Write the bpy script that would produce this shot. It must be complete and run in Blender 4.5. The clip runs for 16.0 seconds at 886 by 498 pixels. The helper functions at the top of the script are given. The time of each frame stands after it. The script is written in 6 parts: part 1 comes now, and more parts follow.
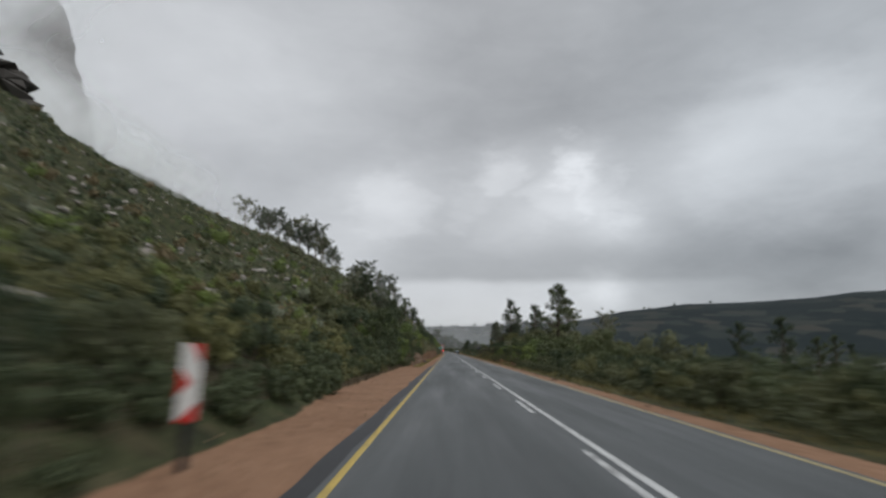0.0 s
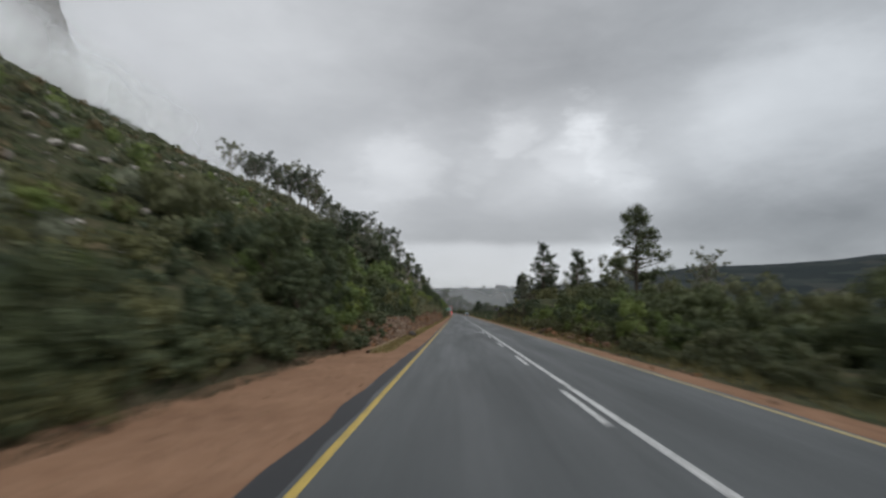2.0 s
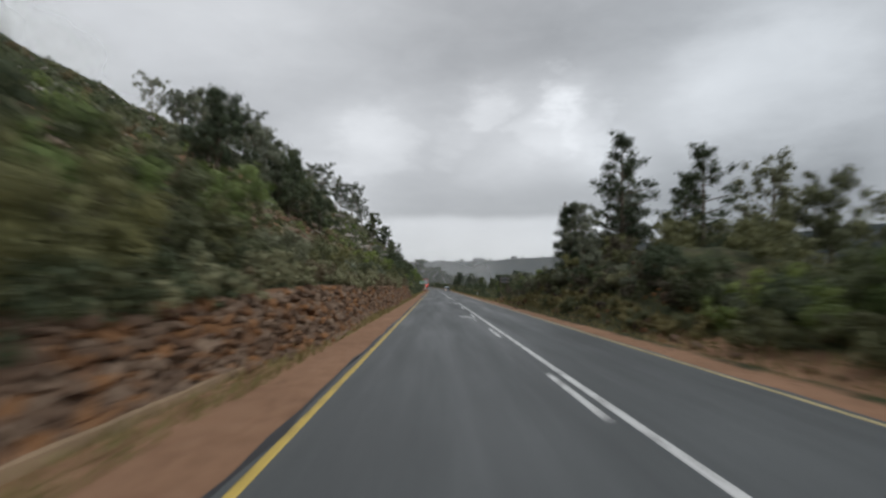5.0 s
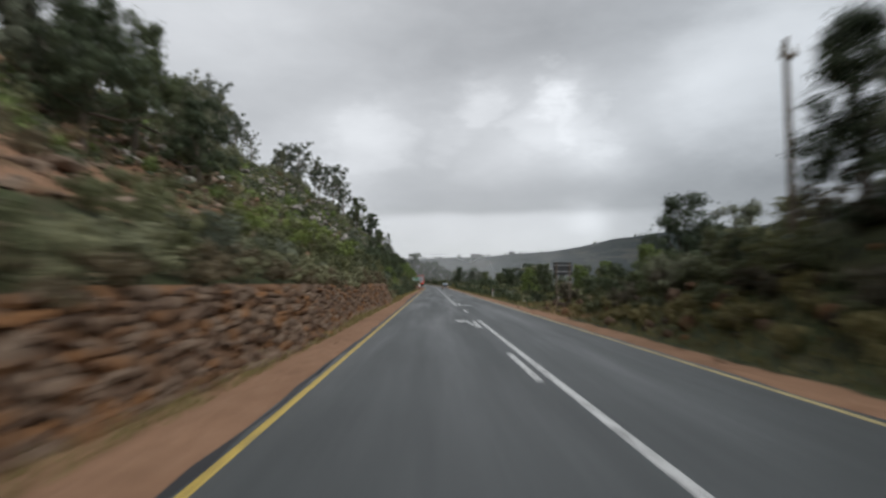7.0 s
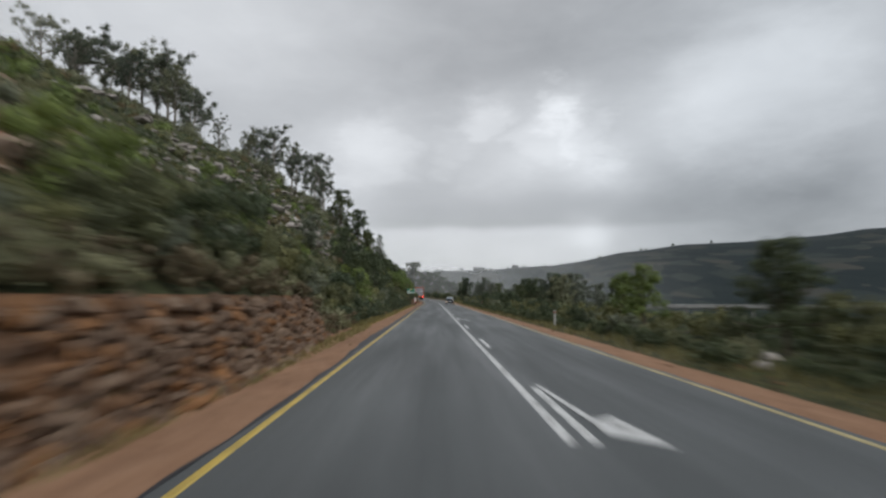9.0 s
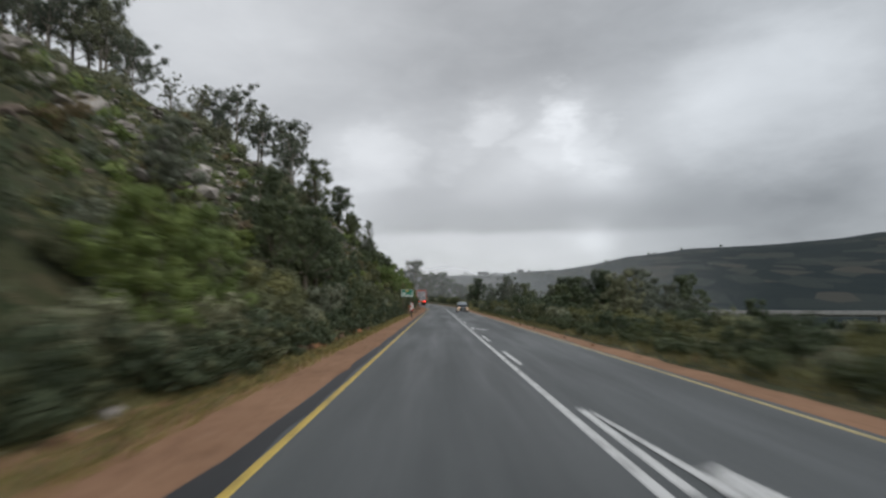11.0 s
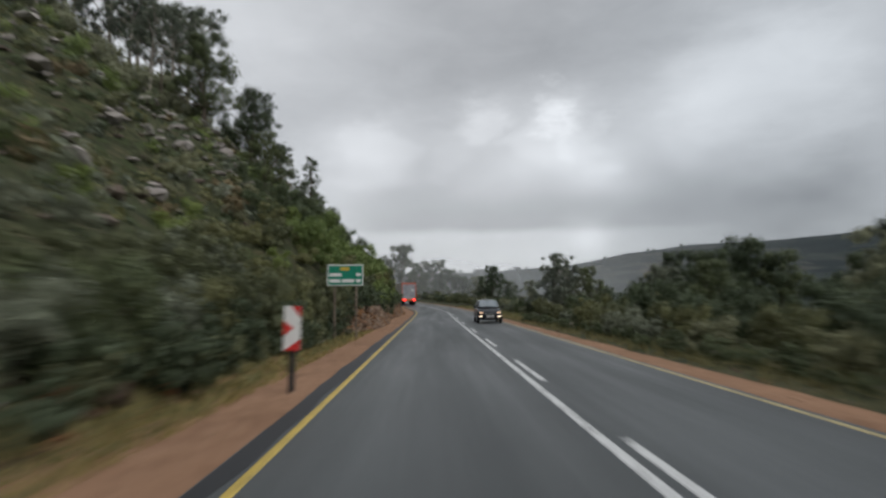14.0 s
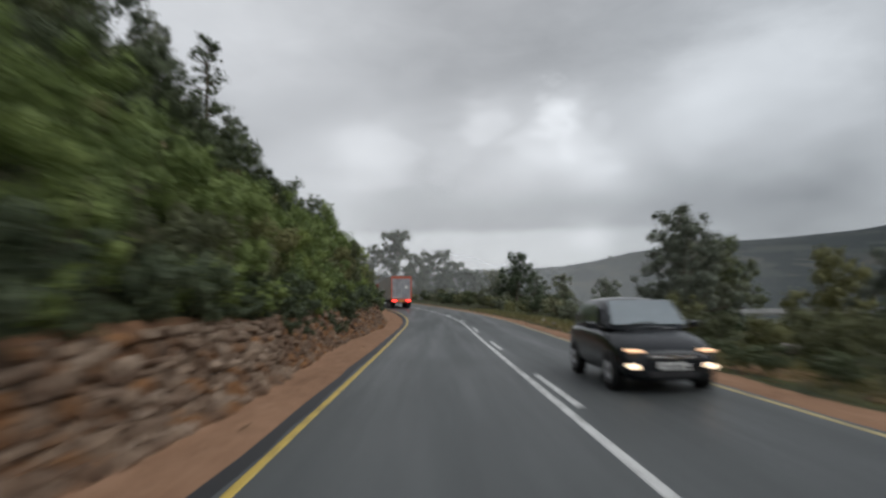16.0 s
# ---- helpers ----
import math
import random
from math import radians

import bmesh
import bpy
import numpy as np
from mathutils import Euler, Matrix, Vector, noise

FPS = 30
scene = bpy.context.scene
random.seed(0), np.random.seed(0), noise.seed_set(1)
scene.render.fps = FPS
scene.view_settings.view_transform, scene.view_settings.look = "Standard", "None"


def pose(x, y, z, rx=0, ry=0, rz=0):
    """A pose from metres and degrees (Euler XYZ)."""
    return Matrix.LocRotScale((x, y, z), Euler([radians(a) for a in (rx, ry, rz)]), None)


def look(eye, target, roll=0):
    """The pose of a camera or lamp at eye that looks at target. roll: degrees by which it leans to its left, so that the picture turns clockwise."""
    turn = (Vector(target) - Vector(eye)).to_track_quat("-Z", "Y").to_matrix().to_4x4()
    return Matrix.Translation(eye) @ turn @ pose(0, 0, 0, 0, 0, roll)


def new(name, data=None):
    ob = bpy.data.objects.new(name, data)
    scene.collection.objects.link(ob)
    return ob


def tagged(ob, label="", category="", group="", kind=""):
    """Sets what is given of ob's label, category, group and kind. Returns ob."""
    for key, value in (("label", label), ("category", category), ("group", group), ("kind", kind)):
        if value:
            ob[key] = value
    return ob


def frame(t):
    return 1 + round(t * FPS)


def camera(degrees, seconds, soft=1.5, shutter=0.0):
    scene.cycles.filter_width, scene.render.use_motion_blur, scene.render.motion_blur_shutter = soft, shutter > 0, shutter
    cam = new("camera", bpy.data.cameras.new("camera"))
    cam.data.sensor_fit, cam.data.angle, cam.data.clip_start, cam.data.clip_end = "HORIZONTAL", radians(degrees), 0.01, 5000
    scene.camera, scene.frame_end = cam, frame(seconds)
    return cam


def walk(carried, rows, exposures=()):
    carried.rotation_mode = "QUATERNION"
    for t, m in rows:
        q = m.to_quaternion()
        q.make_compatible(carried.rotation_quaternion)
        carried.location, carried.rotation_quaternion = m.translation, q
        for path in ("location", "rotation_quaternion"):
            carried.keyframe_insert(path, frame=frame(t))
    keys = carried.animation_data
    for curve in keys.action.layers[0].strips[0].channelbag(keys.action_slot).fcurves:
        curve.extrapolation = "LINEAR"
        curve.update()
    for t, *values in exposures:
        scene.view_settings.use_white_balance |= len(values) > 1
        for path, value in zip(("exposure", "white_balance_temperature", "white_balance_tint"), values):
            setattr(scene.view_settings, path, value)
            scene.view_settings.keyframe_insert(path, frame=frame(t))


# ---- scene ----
# ---- camera: a car's windscreen on a straight, level road along +y ----
cam = camera(72.0, 16.0, soft=2.5, shutter=0.9)
ROWS = [  # seconds, place, turn
    (0.0, -2.41, 0.0, 1.6, 99.45, -0.69, 0.45), (0.5, -2.41, 9.59, 1.6, 98.71, 0.17, 0.96),
    (1.0, -2.42, 19.09, 1.6, 98.45, 0.04, 1.6), (1.5, -2.43, 28.38, 1.6, 96.49, 0.36, 1.15),
    (2.0, -2.37, 37.8, 1.6, 95.91, -0.94, 1.28), (2.5, -2.45, 47.01, 1.53, 96.41, -1.17, 0.87),
    (3.0, -2.38, 56.31, 1.6, 95.97, -0.72, 0.46), (3.5, -2.39, 65.72, 1.6, 95.7, -0.23, -0.52),
    (4.0, -2.38, 75.05, 1.6, 94.84, -0.6, -0.73), (6.5, -1.95, 116.49, 1.6, 92.99, 0.04, -1.12),
    (7.0, -1.87, 125.36, 1.6, 93.21, 0.55, -1.07), (7.5, -1.79, 134.32, 1.6, 93.81, 0.59, -1.89),
    (8.0, -1.7, 143.36, 1.6, 93.33, 0.71, -1.54), (8.5, -1.62, 152.34, 1.6, 94.04, 0.22, -1.04),
    (11.0, -2.01, 198.63, 1.6, 94.95, 0.14, -0.56), (11.5, -2.09, 207.36, 1.6, 93.27, -0.83, -0.53),
    (12.0, -2.2, 216.2, 1.56, 93.95, -0.18, -0.69), (12.5, -2.25, 225.18, 1.6, 94.59, -0.18, -0.79),
    (13.0, -2.18, 233.9, 1.6, 94.17, 0.33, -0.71), (13.5, -2.1, 242.34, 1.6, 94.24, 1.13, -0.66),
    (14.0, -2.08, 250.67, 1.6, 94.8, 0.42, -1.05), (14.5, -2.06, 258.87, 1.6, 94.92, -0.34, -1.28),
    (15.0, -2.07, 266.94, 1.6, 94.55, 0.91, -0.7), (15.5, -2.08, 274.89, 1.6, 94.41, 0.82, -0.9),
    (16.0, -2.03, 282.41, 1.6, 94.87, 0.75, -0.8),
]
EXPOSURES = [(0.0, -0.08), (4.0, -0.02), (6.5, 0.1), (8.5, 0.05), (16.0, 0.02)]
walk(cam, [(row[0], pose(*row[1:])) for row in ROWS], EXPOSURES)

# ---- sky and light: a heavy overcast ----
SUN_EL, SUN_AZ = radians(50), radians(135)
world = bpy.data.worlds.new("overcast_sky")
scene.world = world
world.use_nodes = True
wn, wl = world.node_tree.nodes, world.node_tree.links
wn.clear()


def wmath(op, a, b=None, clamp=False):
    n = wn.new("ShaderNodeMath")
    n.operation, n.use_clamp = op, clamp
    for k, v in enumerate((a, b)):
        if v is None:
            continue
        if isinstance(v, (int, float)):
            n.inputs[k].default_value = v
        else:
            wl.new(v, n.inputs[k])
    return n.outputs[0]


def wvec(op, a, b):
    n = wn.new("ShaderNodeVectorMath")
    n.operation = op
    for k, v in enumerate((a, b)):
        if isinstance(v, tuple):
            n.inputs[k].default_value = v
        else:
            wl.new(v, n.inputs[k])
    return n


def wnoise(vec, scale, detail, rough=0.55, distort=0.0):
    n = wn.new("ShaderNodeTexNoise")
    n.inputs["Scale"].default_value = scale
    n.inputs["Detail"].default_value = detail
    n.inputs["Roughness"].default_value = rough
    n.inputs["Distortion"].default_value = distort
    wl.new(vec, n.inputs["Vector"])
    return n


w_out = wn.new("ShaderNodeOutputWorld")
w_sky = wn.new("ShaderNodeTexSky")
w_sky.sky_type, w_sky.sun_disc = "NISHITA", False
w_sky.sun_elevation, w_sky.sun_rotation = SUN_EL, SUN_AZ
w_bg = wn.new("ShaderNodeBackground")
w_bg.inputs["Strength"].default_value = 0.1
wl.new(w_sky.outputs[0], w_bg.inputs["Color"])
w_dir = wn.new("ShaderNodeTexCoord").outputs["Generated"]
w_sep = wn.new("ShaderNodeSeparateXYZ")
wl.new(w_dir, w_sep.inputs[0])
w_lift = wmath("ADD", wmath("MAXIMUM", w_sep.outputs[2], 0.0), 0.16)
w_com = wn.new("ShaderNodeCombineXYZ")
wl.new(wmath("DIVIDE", w_sep.outputs[0], w_lift), w_com.inputs[0])
wl.new(wmath("DIVIDE", w_sep.outputs[1], w_lift), w_com.inputs[1])
w_plane = w_com.outputs[0]
w_flat = wvec("MULTIPLY", w_dir, (1.0, 1.0, 2.3)).outputs[0]
w_soft = wnoise(w_plane, 0.45, 3.0, 0.5, 0.3)
w_fine = wnoise(w_flat, 2.6, 9.0, 0.52, 0.35)
w_curl = wnoise(w_flat, 8.0, 9.0, 0.58, 0.3)
w_warp = wvec("SCALE", wvec("SUBTRACT", wnoise(w_flat, 3.4, 6.0, 0.55).outputs["Color"], (0.5, 0.5, 0.5)).outputs[0], (0, 0, 0))
w_warp.inputs["Scale"].default_value = 0.17
w_dir2 = wvec("ADD", w_dir, w_warp.outputs[0]).outputs[0]


def wstep(v, a, b):
    """0 below a, 1 above b, eased between."""
    n = wn.new("ShaderNodeMapRange")
    n.interpolation_type = "SMOOTHSTEP"
    n.inputs["From Min"].default_value, n.inputs["From Max"].default_value = a, b
    wl.new(v, n.inputs["Value"])
    return n.outputs["Result"]


def toward(az, el):
    a, e = radians(az), radians(el)
    return Vector((math.sin(a) * math.cos(e), math.cos(a) * math.cos(e), math.sin(e)))


# the cloud layer: a grey base, broken by three scales of lighter and darker cloud
w_val = wmath("ADD", 0.49, wmath("MULTIPLY", wmath("SUBTRACT", w_soft.outputs[0], 0.5), 0.10))
w_val = wmath("ADD", w_val, wmath("MULTIPLY", wmath("SUBTRACT", w_fine.outputs[0], 0.5), 0.15))
w_val = wmath("ADD", w_val, wmath("MULTIPLY", wmath("SUBTRACT", w_curl.outputs[0], 0.5), 0.14))
# the smooth dark layer overhead, with a slanting lower edge
w_edge = wvec("DOT_PRODUCT", w_dir2, tuple(toward(31.5, 21.8).cross(toward(1, 16.8)).normalized())).outputs["Value"]
w_val = wmath("ADD", w_val, wmath("MULTIPLY", wstep(w_edge, -0.035, 0.05), -0.075))
# the low dark band with a clear lower edge, and the pale strip under it
w_sep2 = wn.new("ShaderNodeSeparateXYZ")
wl.new(wvec("ADD", w_dir, wvec("MULTIPLY", w_warp.outputs[0], (0.1, 0.1, 0.16)).outputs[0]).outputs[0], w_sep2.inputs[0])
w_ahead = wmath("MULTIPLY", wstep(w_sep2.outputs[0], -0.20, 0.0), wstep(w_sep2.outputs[0], 0.55, 0.25))
w_band = wmath("MULTIPLY", wstep(w_sep2.outputs[2], 0.104, 0.120), wstep(w_sep2.outputs[2], 0.20, 0.135))
w_val = wmath("ADD", w_val, wmath("MULTIPLY", wmath("MULTIPLY", w_band, w_ahead), -0.10))
w_strip = wmath("MULTIPLY", wstep(w_sep2.outputs[2], 0.116, 0.100), wstep(w_sep2.outputs[0], 0.36, 0.20))
w_val = wmath("ADD", w_val, wmath("MULTIPLY", w_strip, 0.10))
# large masses: azimuth to the right of the road, elevation, width, how much lighter or darker
MASSES = [(-29, 23, 0.20, 0.17), (-14, 25, 0.17, 0.12), (33, 17, 0.12, 0.13), (24, 16.5, 0.08, 0.10), (40, 21, 0.12, 0.0), (12.3, 17.4, 0.030, 0.14), (11.5, 14, 0.045, 0.10), (8, 13, 0.05, 0.10), (15, 13, 0.05, 0.12), (5, 16.5, 0.035, 0.12),
          (-5, 13.5, 0.06, 0.12), (14.5, 5.2, 0.035, 0.16), (4, 3.0, 0.10, 0.06), (31, 8.0, 0.13, -0.23), (40, 14, 0.12, -0.06), (22, 9, 0.06, -0.06),
          (-10, 8, 0.08, 0.08), (2, 22, 0.10, -0.05), (12, 23, 0.10, -0.06), (23, 27, 0.10, -0.06)]
for az, el, wide, amp in MASSES:
    a, e = radians(az), radians(el)
    w_d = wvec("DISTANCE", w_dir2, (math.sin(a) * math.cos(e), math.cos(a) * math.cos(e), math.sin(e))).outputs["Value"]
    w_g = wmath("POWER", 2.718, wmath("MULTIPLY", wmath("POWER", wmath("DIVIDE", w_d, wide), 2.0), -1.0))
    w_val = wmath("ADD", w_val, wmath("MULTIPLY", w_g, amp))
# heaped cloud with torn edges: azimuth, elevation, size, how much lighter
w_torn = wvec("SCALE", wvec("SUBTRACT", wnoise(w_flat, 9.0, 7.0, 0.6).outputs["Color"], (0.5, 0.5, 0.5)).outputs[0], (0, 0, 0))
w_torn.inputs["Scale"].default_value = 0.17
w_dir3 = wvec("ADD", w_dir, w_torn.outputs[0]).outputs[0]
for az, el, wide, amp in [(12.4, 17.2, 0.040, 0.10), (11.0, 14.4, 0.060, 0.08), (14.8, 13.6, 0.045, 0.07), (5, 16.2, 0.040, 0.07), (-5.5, 13.2, 0.065, 0.07), (2, 13.6, 0.05, 0.05), (29, 16.5, 0.13, 0.06)]:
    w_d = wvec("DISTANCE", w_dir3, tuple(toward(az, el))).outputs["Value"]
    w_val = wmath("ADD", w_val, wmath("MULTIPLY", wstep(w_d, wide * 1.25, wide * 0.55), amp))
w_ramp = wn.new("ShaderNodeValToRGB")
w_ramp.color_ramp.elements[0].position, w_ramp.color_ramp.elements[0].color = 0.1, (0.119, 0.126, 0.136, 1)
w_ramp.color_ramp.elements[1].position, w_ramp.color_ramp.elements[1].color = 0.85, (0.835, 0.86, 0.895, 1)
wl.new(w_val, w_ramp.inputs[0])
w_bg2 = wn.new("ShaderNodeBackground")
w_bg2.inputs["Strength"].default_value = 1.08
# the cloud over the valley is a little bluer
w_blue = wn.new("ShaderNodeMix")
w_blue.data_type, w_blue.blend_type = "RGBA", "MULTIPLY"
w_blue.inputs[7].default_value = (0.975, 1.0, 1.015, 1)
wl.new(wstep(w_sep.outputs[0], 0.05, 0.5), w_blue.inputs[0])
wl.new(w_ramp.outputs[0], w_blue.inputs[6])
wl.new(w_blue.outputs[2], w_bg2.inputs["Color"])
w_mix = wn.new("ShaderNodeMixShader")
w_mix.inputs[0].default_value = 0.95
wl.new(w_bg.outputs[0], w_mix.inputs[1])
wl.new(w_bg2.outputs[0], w_mix.inputs[2])
wl.new(w_mix.outputs[0], w_out.inputs[0])
sun = new("sun", bpy.data.lights.new("sun", "SUN"))
sun.data.energy, sun.data.angle, sun.data.color = 1.6, radians(50), (1, 0.98, 0.96)
sun.matrix_world = look((0, 0, 500), (-500 * math.sin(SUN_AZ) / math.tan(SUN_EL), -500 * math.cos(SUN_AZ) / math.tan(SUN_EL), 0))


# ---- materials ----
class Mat:
    """A node material: colours picked by noise at two scales, grain and bump."""

    def __init__(self, name, rough=0.85, metal=0.0, spec=0.4):
        self.m = bpy.data.materials.new(name)
        self.m.use_nodes = True
        self.t = self.m.node_tree
        self.b = self.t.nodes["Principled BSDF"]
        self.b.inputs["Roughness"].default_value = rough
        self.b.inputs["Metallic"].default_value = metal
        self.b.inputs["Specular IOR Level"].default_value = spec
        self.pos = self.t.nodes.new("ShaderNodeNewGeometry")
        self.obj = self.t.nodes.new("ShaderNodeObjectInfo")

    def link(self, a, b):
        self.t.links.new(a, b)

    def noise(self, scale, detail=4, rough=0.55, stretch=(1, 1, 1)):
        mp = self.t.nodes.new("ShaderNodeMapping")
        mp.inputs["Scale"].default_value = stretch
        self.link(self.pos.outputs["Position"], mp.inputs[0])
        n = self.t.nodes.new("ShaderNodeTexNoise")
        n.inputs["Scale"].default_value, n.inputs["Detail"].default_value, n.inputs["Roughness"].default_value = scale, detail, rough
        self.link(mp.outputs[0], n.inputs["Vector"])
        return n.outputs[0]

    def ramp(self, fac, stops):
        r = self.t.nodes.new("ShaderNodeValToRGB")
        els = r.color_ramp.elements
        while len(els) < len(stops):
            els.new(0.5)
        for e, (p, c) in zip(els, stops):
            e.position, e.color = p, (*c, 1) if len(c) == 3 else c
        self.link(fac, r.inputs[0])
        return r.outputs[0]

    def mix(self, fac, a, b, kind="MIX"):
        n = self.t.nodes.new("ShaderNodeMix")
        n.data_type, n.blend_type = "RGBA", kind
        for sock, v in ((n.inputs[0], fac), (n.inputs[6], a), (n.inputs[7], b)):
            if isinstance(v, (int, float)):
                sock.default_value = v
            elif isinstance(v, tuple):
                sock.default_value = (*v, 1)
            else:
                self.link(v, sock)
        return n.outputs[2]

    def math(self, op, a, b):
        n = self.t.nodes.new("ShaderNodeMath")
        n.operation = op
        for sock, v in zip(n.inputs, (a, b)):
            if isinstance(v, (int, float)):
                sock.default_value = v
            else:
                self.link(v, sock)
        return n.outputs[0]

    def attr(self, name):
        n = self.t.nodes.new("ShaderNodeAttribute")
        n.attribute_name = name
        return n.outputs["Fac"]

    def color(self, out):
        self.link(out, self.b.inputs["Base Color"])
        return self

    def bump(self, fac, strength=0.5, dist=0.05):
        n = self.t.nodes.new("ShaderNodeBump")
        n.inputs["Strength"].default_value, n.inputs["Distance"].default_value = strength, dist
        self.link(fac, n.inputs["Height"])
        self.link(n.outputs[0], self.b.inputs["Normal"])
        return self

    def rough(self, fac, lo, hi):
        self.link(self.math("ADD", self.math("MULTIPLY", fac, hi - lo), lo), self.b.inputs["Roughness"])
        return self


def plain(name, col, rough=0.6, metal=0.0, var=0.25, scale=6.0):
    m = Mat(name, rough, metal)
    n = m.noise(scale, 5)
    lo = tuple(c * (1 - var) for c in col)
    hi = tuple(min(1, c * (1 + var)) for c in col)
    m.color(m.ramp(n, [(0.3, lo), (0.7, hi)]))
    m.bump(m.noise(scale * 12, 3), 0.12, 0.01)
    return m.m


def leafy(name, dark, mid, light, leaf):
    """Foliage: each spray breaks up into small leaves, leaf metres across, of their own tones, which also imitate light
    and dark among leaves; every plant has its own cast.
    """
    m = Mat(name, 0.62, spec=0.3)
    isl = m.pos.outputs["Random Per Island"]
    big = m.noise(0.35, 3)
    cells = m.t.nodes.new("ShaderNodeTexVoronoi")
    cells.inputs["Scale"].default_value = 1 / leaf
    m.link(m.pos.outputs["Position"], cells.inputs["Vector"])
    pick = m.t.nodes.new("ShaderNodeSeparateColor")
    m.link(cells.outputs["Color"], pick.inputs[0])
    fac = m.math("ADD", m.math("MULTIPLY", isl, 0.28), m.math("ADD", m.math("MULTIPLY", big, 0.45), m.math("MULTIPLY", pick.outputs[0], 0.32)))
    col = m.ramp(fac, [(0.2, dark), (0.52, mid), (0.9, light)])
    tone = m.ramp(m.obj.outputs["Random"], [(0.0, (0.72, 0.76, 0.80)), (0.5, (1, 1, 1)), (1.0, (1.30, 1.20, 0.98))])
    m.color(m.mix(1.0, col, tone, "MULTIPLY"))
    out = m.t.nodes["Material Output"]
    thin = m.t.nodes.new("ShaderNodeBsdfTranslucent")
    both = m.t.nodes.new("ShaderNodeMixShader")
    both.inputs[0].default_value = 0.30
    m.link(m.b.inputs["Base Color"].links[0].from_socket, thin.inputs[0])
    m.link(m.b.outputs[0], both.inputs[1])
    m.link(thin.outputs[0], both.inputs[2])
    gap = m.t.nodes.new("ShaderNodeBsdfTransparent")
    leaves = m.t.nodes.new("ShaderNodeMixShader")
    m.link(m.math("GREATER_THAN", cells.outputs["Distance"], 0.53), leaves.inputs[0])
    m.link(both.outputs[0], leaves.inputs[1])
    m.link(gap.outputs[0], leaves.inputs[2])
    m.link(leaves.outputs[0], out.inputs[0])
    return m.m


TONES = {
    "olive": ("olive_leaves", (0.068, 0.075, 0.038), (0.142, 0.153, 0.077), (0.24, 0.252, 0.130)),
    "dark": ("dark_leaves", (0.036, 0.048, 0.027), (0.080, 0.104, 0.056), (0.150, 0.182, 0.100)),
    "bright": ("bright_leaves", (0.075, 0.110, 0.034), (0.160, 0.215, 0.068), (0.26, 0.320, 0.112)),
    "grey": ("grey_leaves", (0.105, 0.115, 0.080), (0.195, 0.212, 0.145), (0.30, 0.322, 0.225)),
    # gum tones are paled and greyed to imitate haze over distant crowns
    "gum": ("gum_leaves", (0.075, 0.088, 0.066), (0.155, 0.175, 0.130), (0.25, 0.275, 0.205)),
    "brown": ("brown_scrub", (0.070, 0.058, 0.038), (0.145, 0.122, 0.080), (0.25, 0.215, 0.150)),
    "dry": ("dry_grass", (0.14, 0.12, 0.05), (0.25, 0.215, 0.09), (0.36, 0.31, 0.15)),
}
M_LEAF = {tone: leafy(*row, 0.07) for tone, row in TONES.items()}
M_FARLEAF = {tone: leafy("far_" + row[0], *row[1:], 0.17) for tone, row in TONES.items()}


def bark_material():
    m = Mat("bark", 0.9)
    m.color(m.ramp(m.noise(3, 6, stretch=(1, 1, 0.2)), [(0.3, (0.05, 0.038, 0.028)), (0.7, (0.17, 0.14, 0.11))]))
    return m.bump(m.noise(14, 4, stretch=(1, 1, 0.15)), 0.6, 0.05).m


def gum_bark_material():
    m = Mat("gum_bark", 0.8)
    m.color(m.ramp(m.noise(1.2, 5, stretch=(1, 1, 0.3)), [(0.3, (0.13, 0.11, 0.09)), (0.7, (0.42, 0.38, 0.33))]))
    return m.m


def asphalt_material():
    m = Mat("worn_asphalt", 0.5, spec=0.5)
    streak = m.noise(0.6, 5, stretch=(1.9, 0.035, 1))
    patch = m.noise(0.22, 4, stretch=(1, 0.5, 1))
    grain = m.noise(60, 3)
    col = m.ramp(streak, [(0.3, (0.030, 0.037, 0.039)), (0.7, (0.078, 0.090, 0.093))])
    col = m.mix(0.5, col, m.ramp(patch, [(0.38, (0.032, 0.039, 0.041)), (0.62, (0.078, 0.090, 0.094))]))
    col = m.mix(0.35, col, m.ramp(grain, [(0.35, (0.020, 0.022, 0.022)), (0.7, (0.110, 0.115, 0.115))]))
    m.color(col)
    m.rough(m.noise(0.4, 5, stretch=(2.2, 0.12, 1)), 0.22, 0.85)
    return m.bump(grain, 0.25, 0.01).m


def paint_material(name, col, worn):
    m = Mat(name, 0.55)
    n = m.noise(5, 6, 0.7, (1, 0.4, 1))
    m.color(m.ramp(n, [(0.34, worn), (0.5, col), (0.8, tuple(min(1, c * 1.12) for c in col))]))
    return m.m


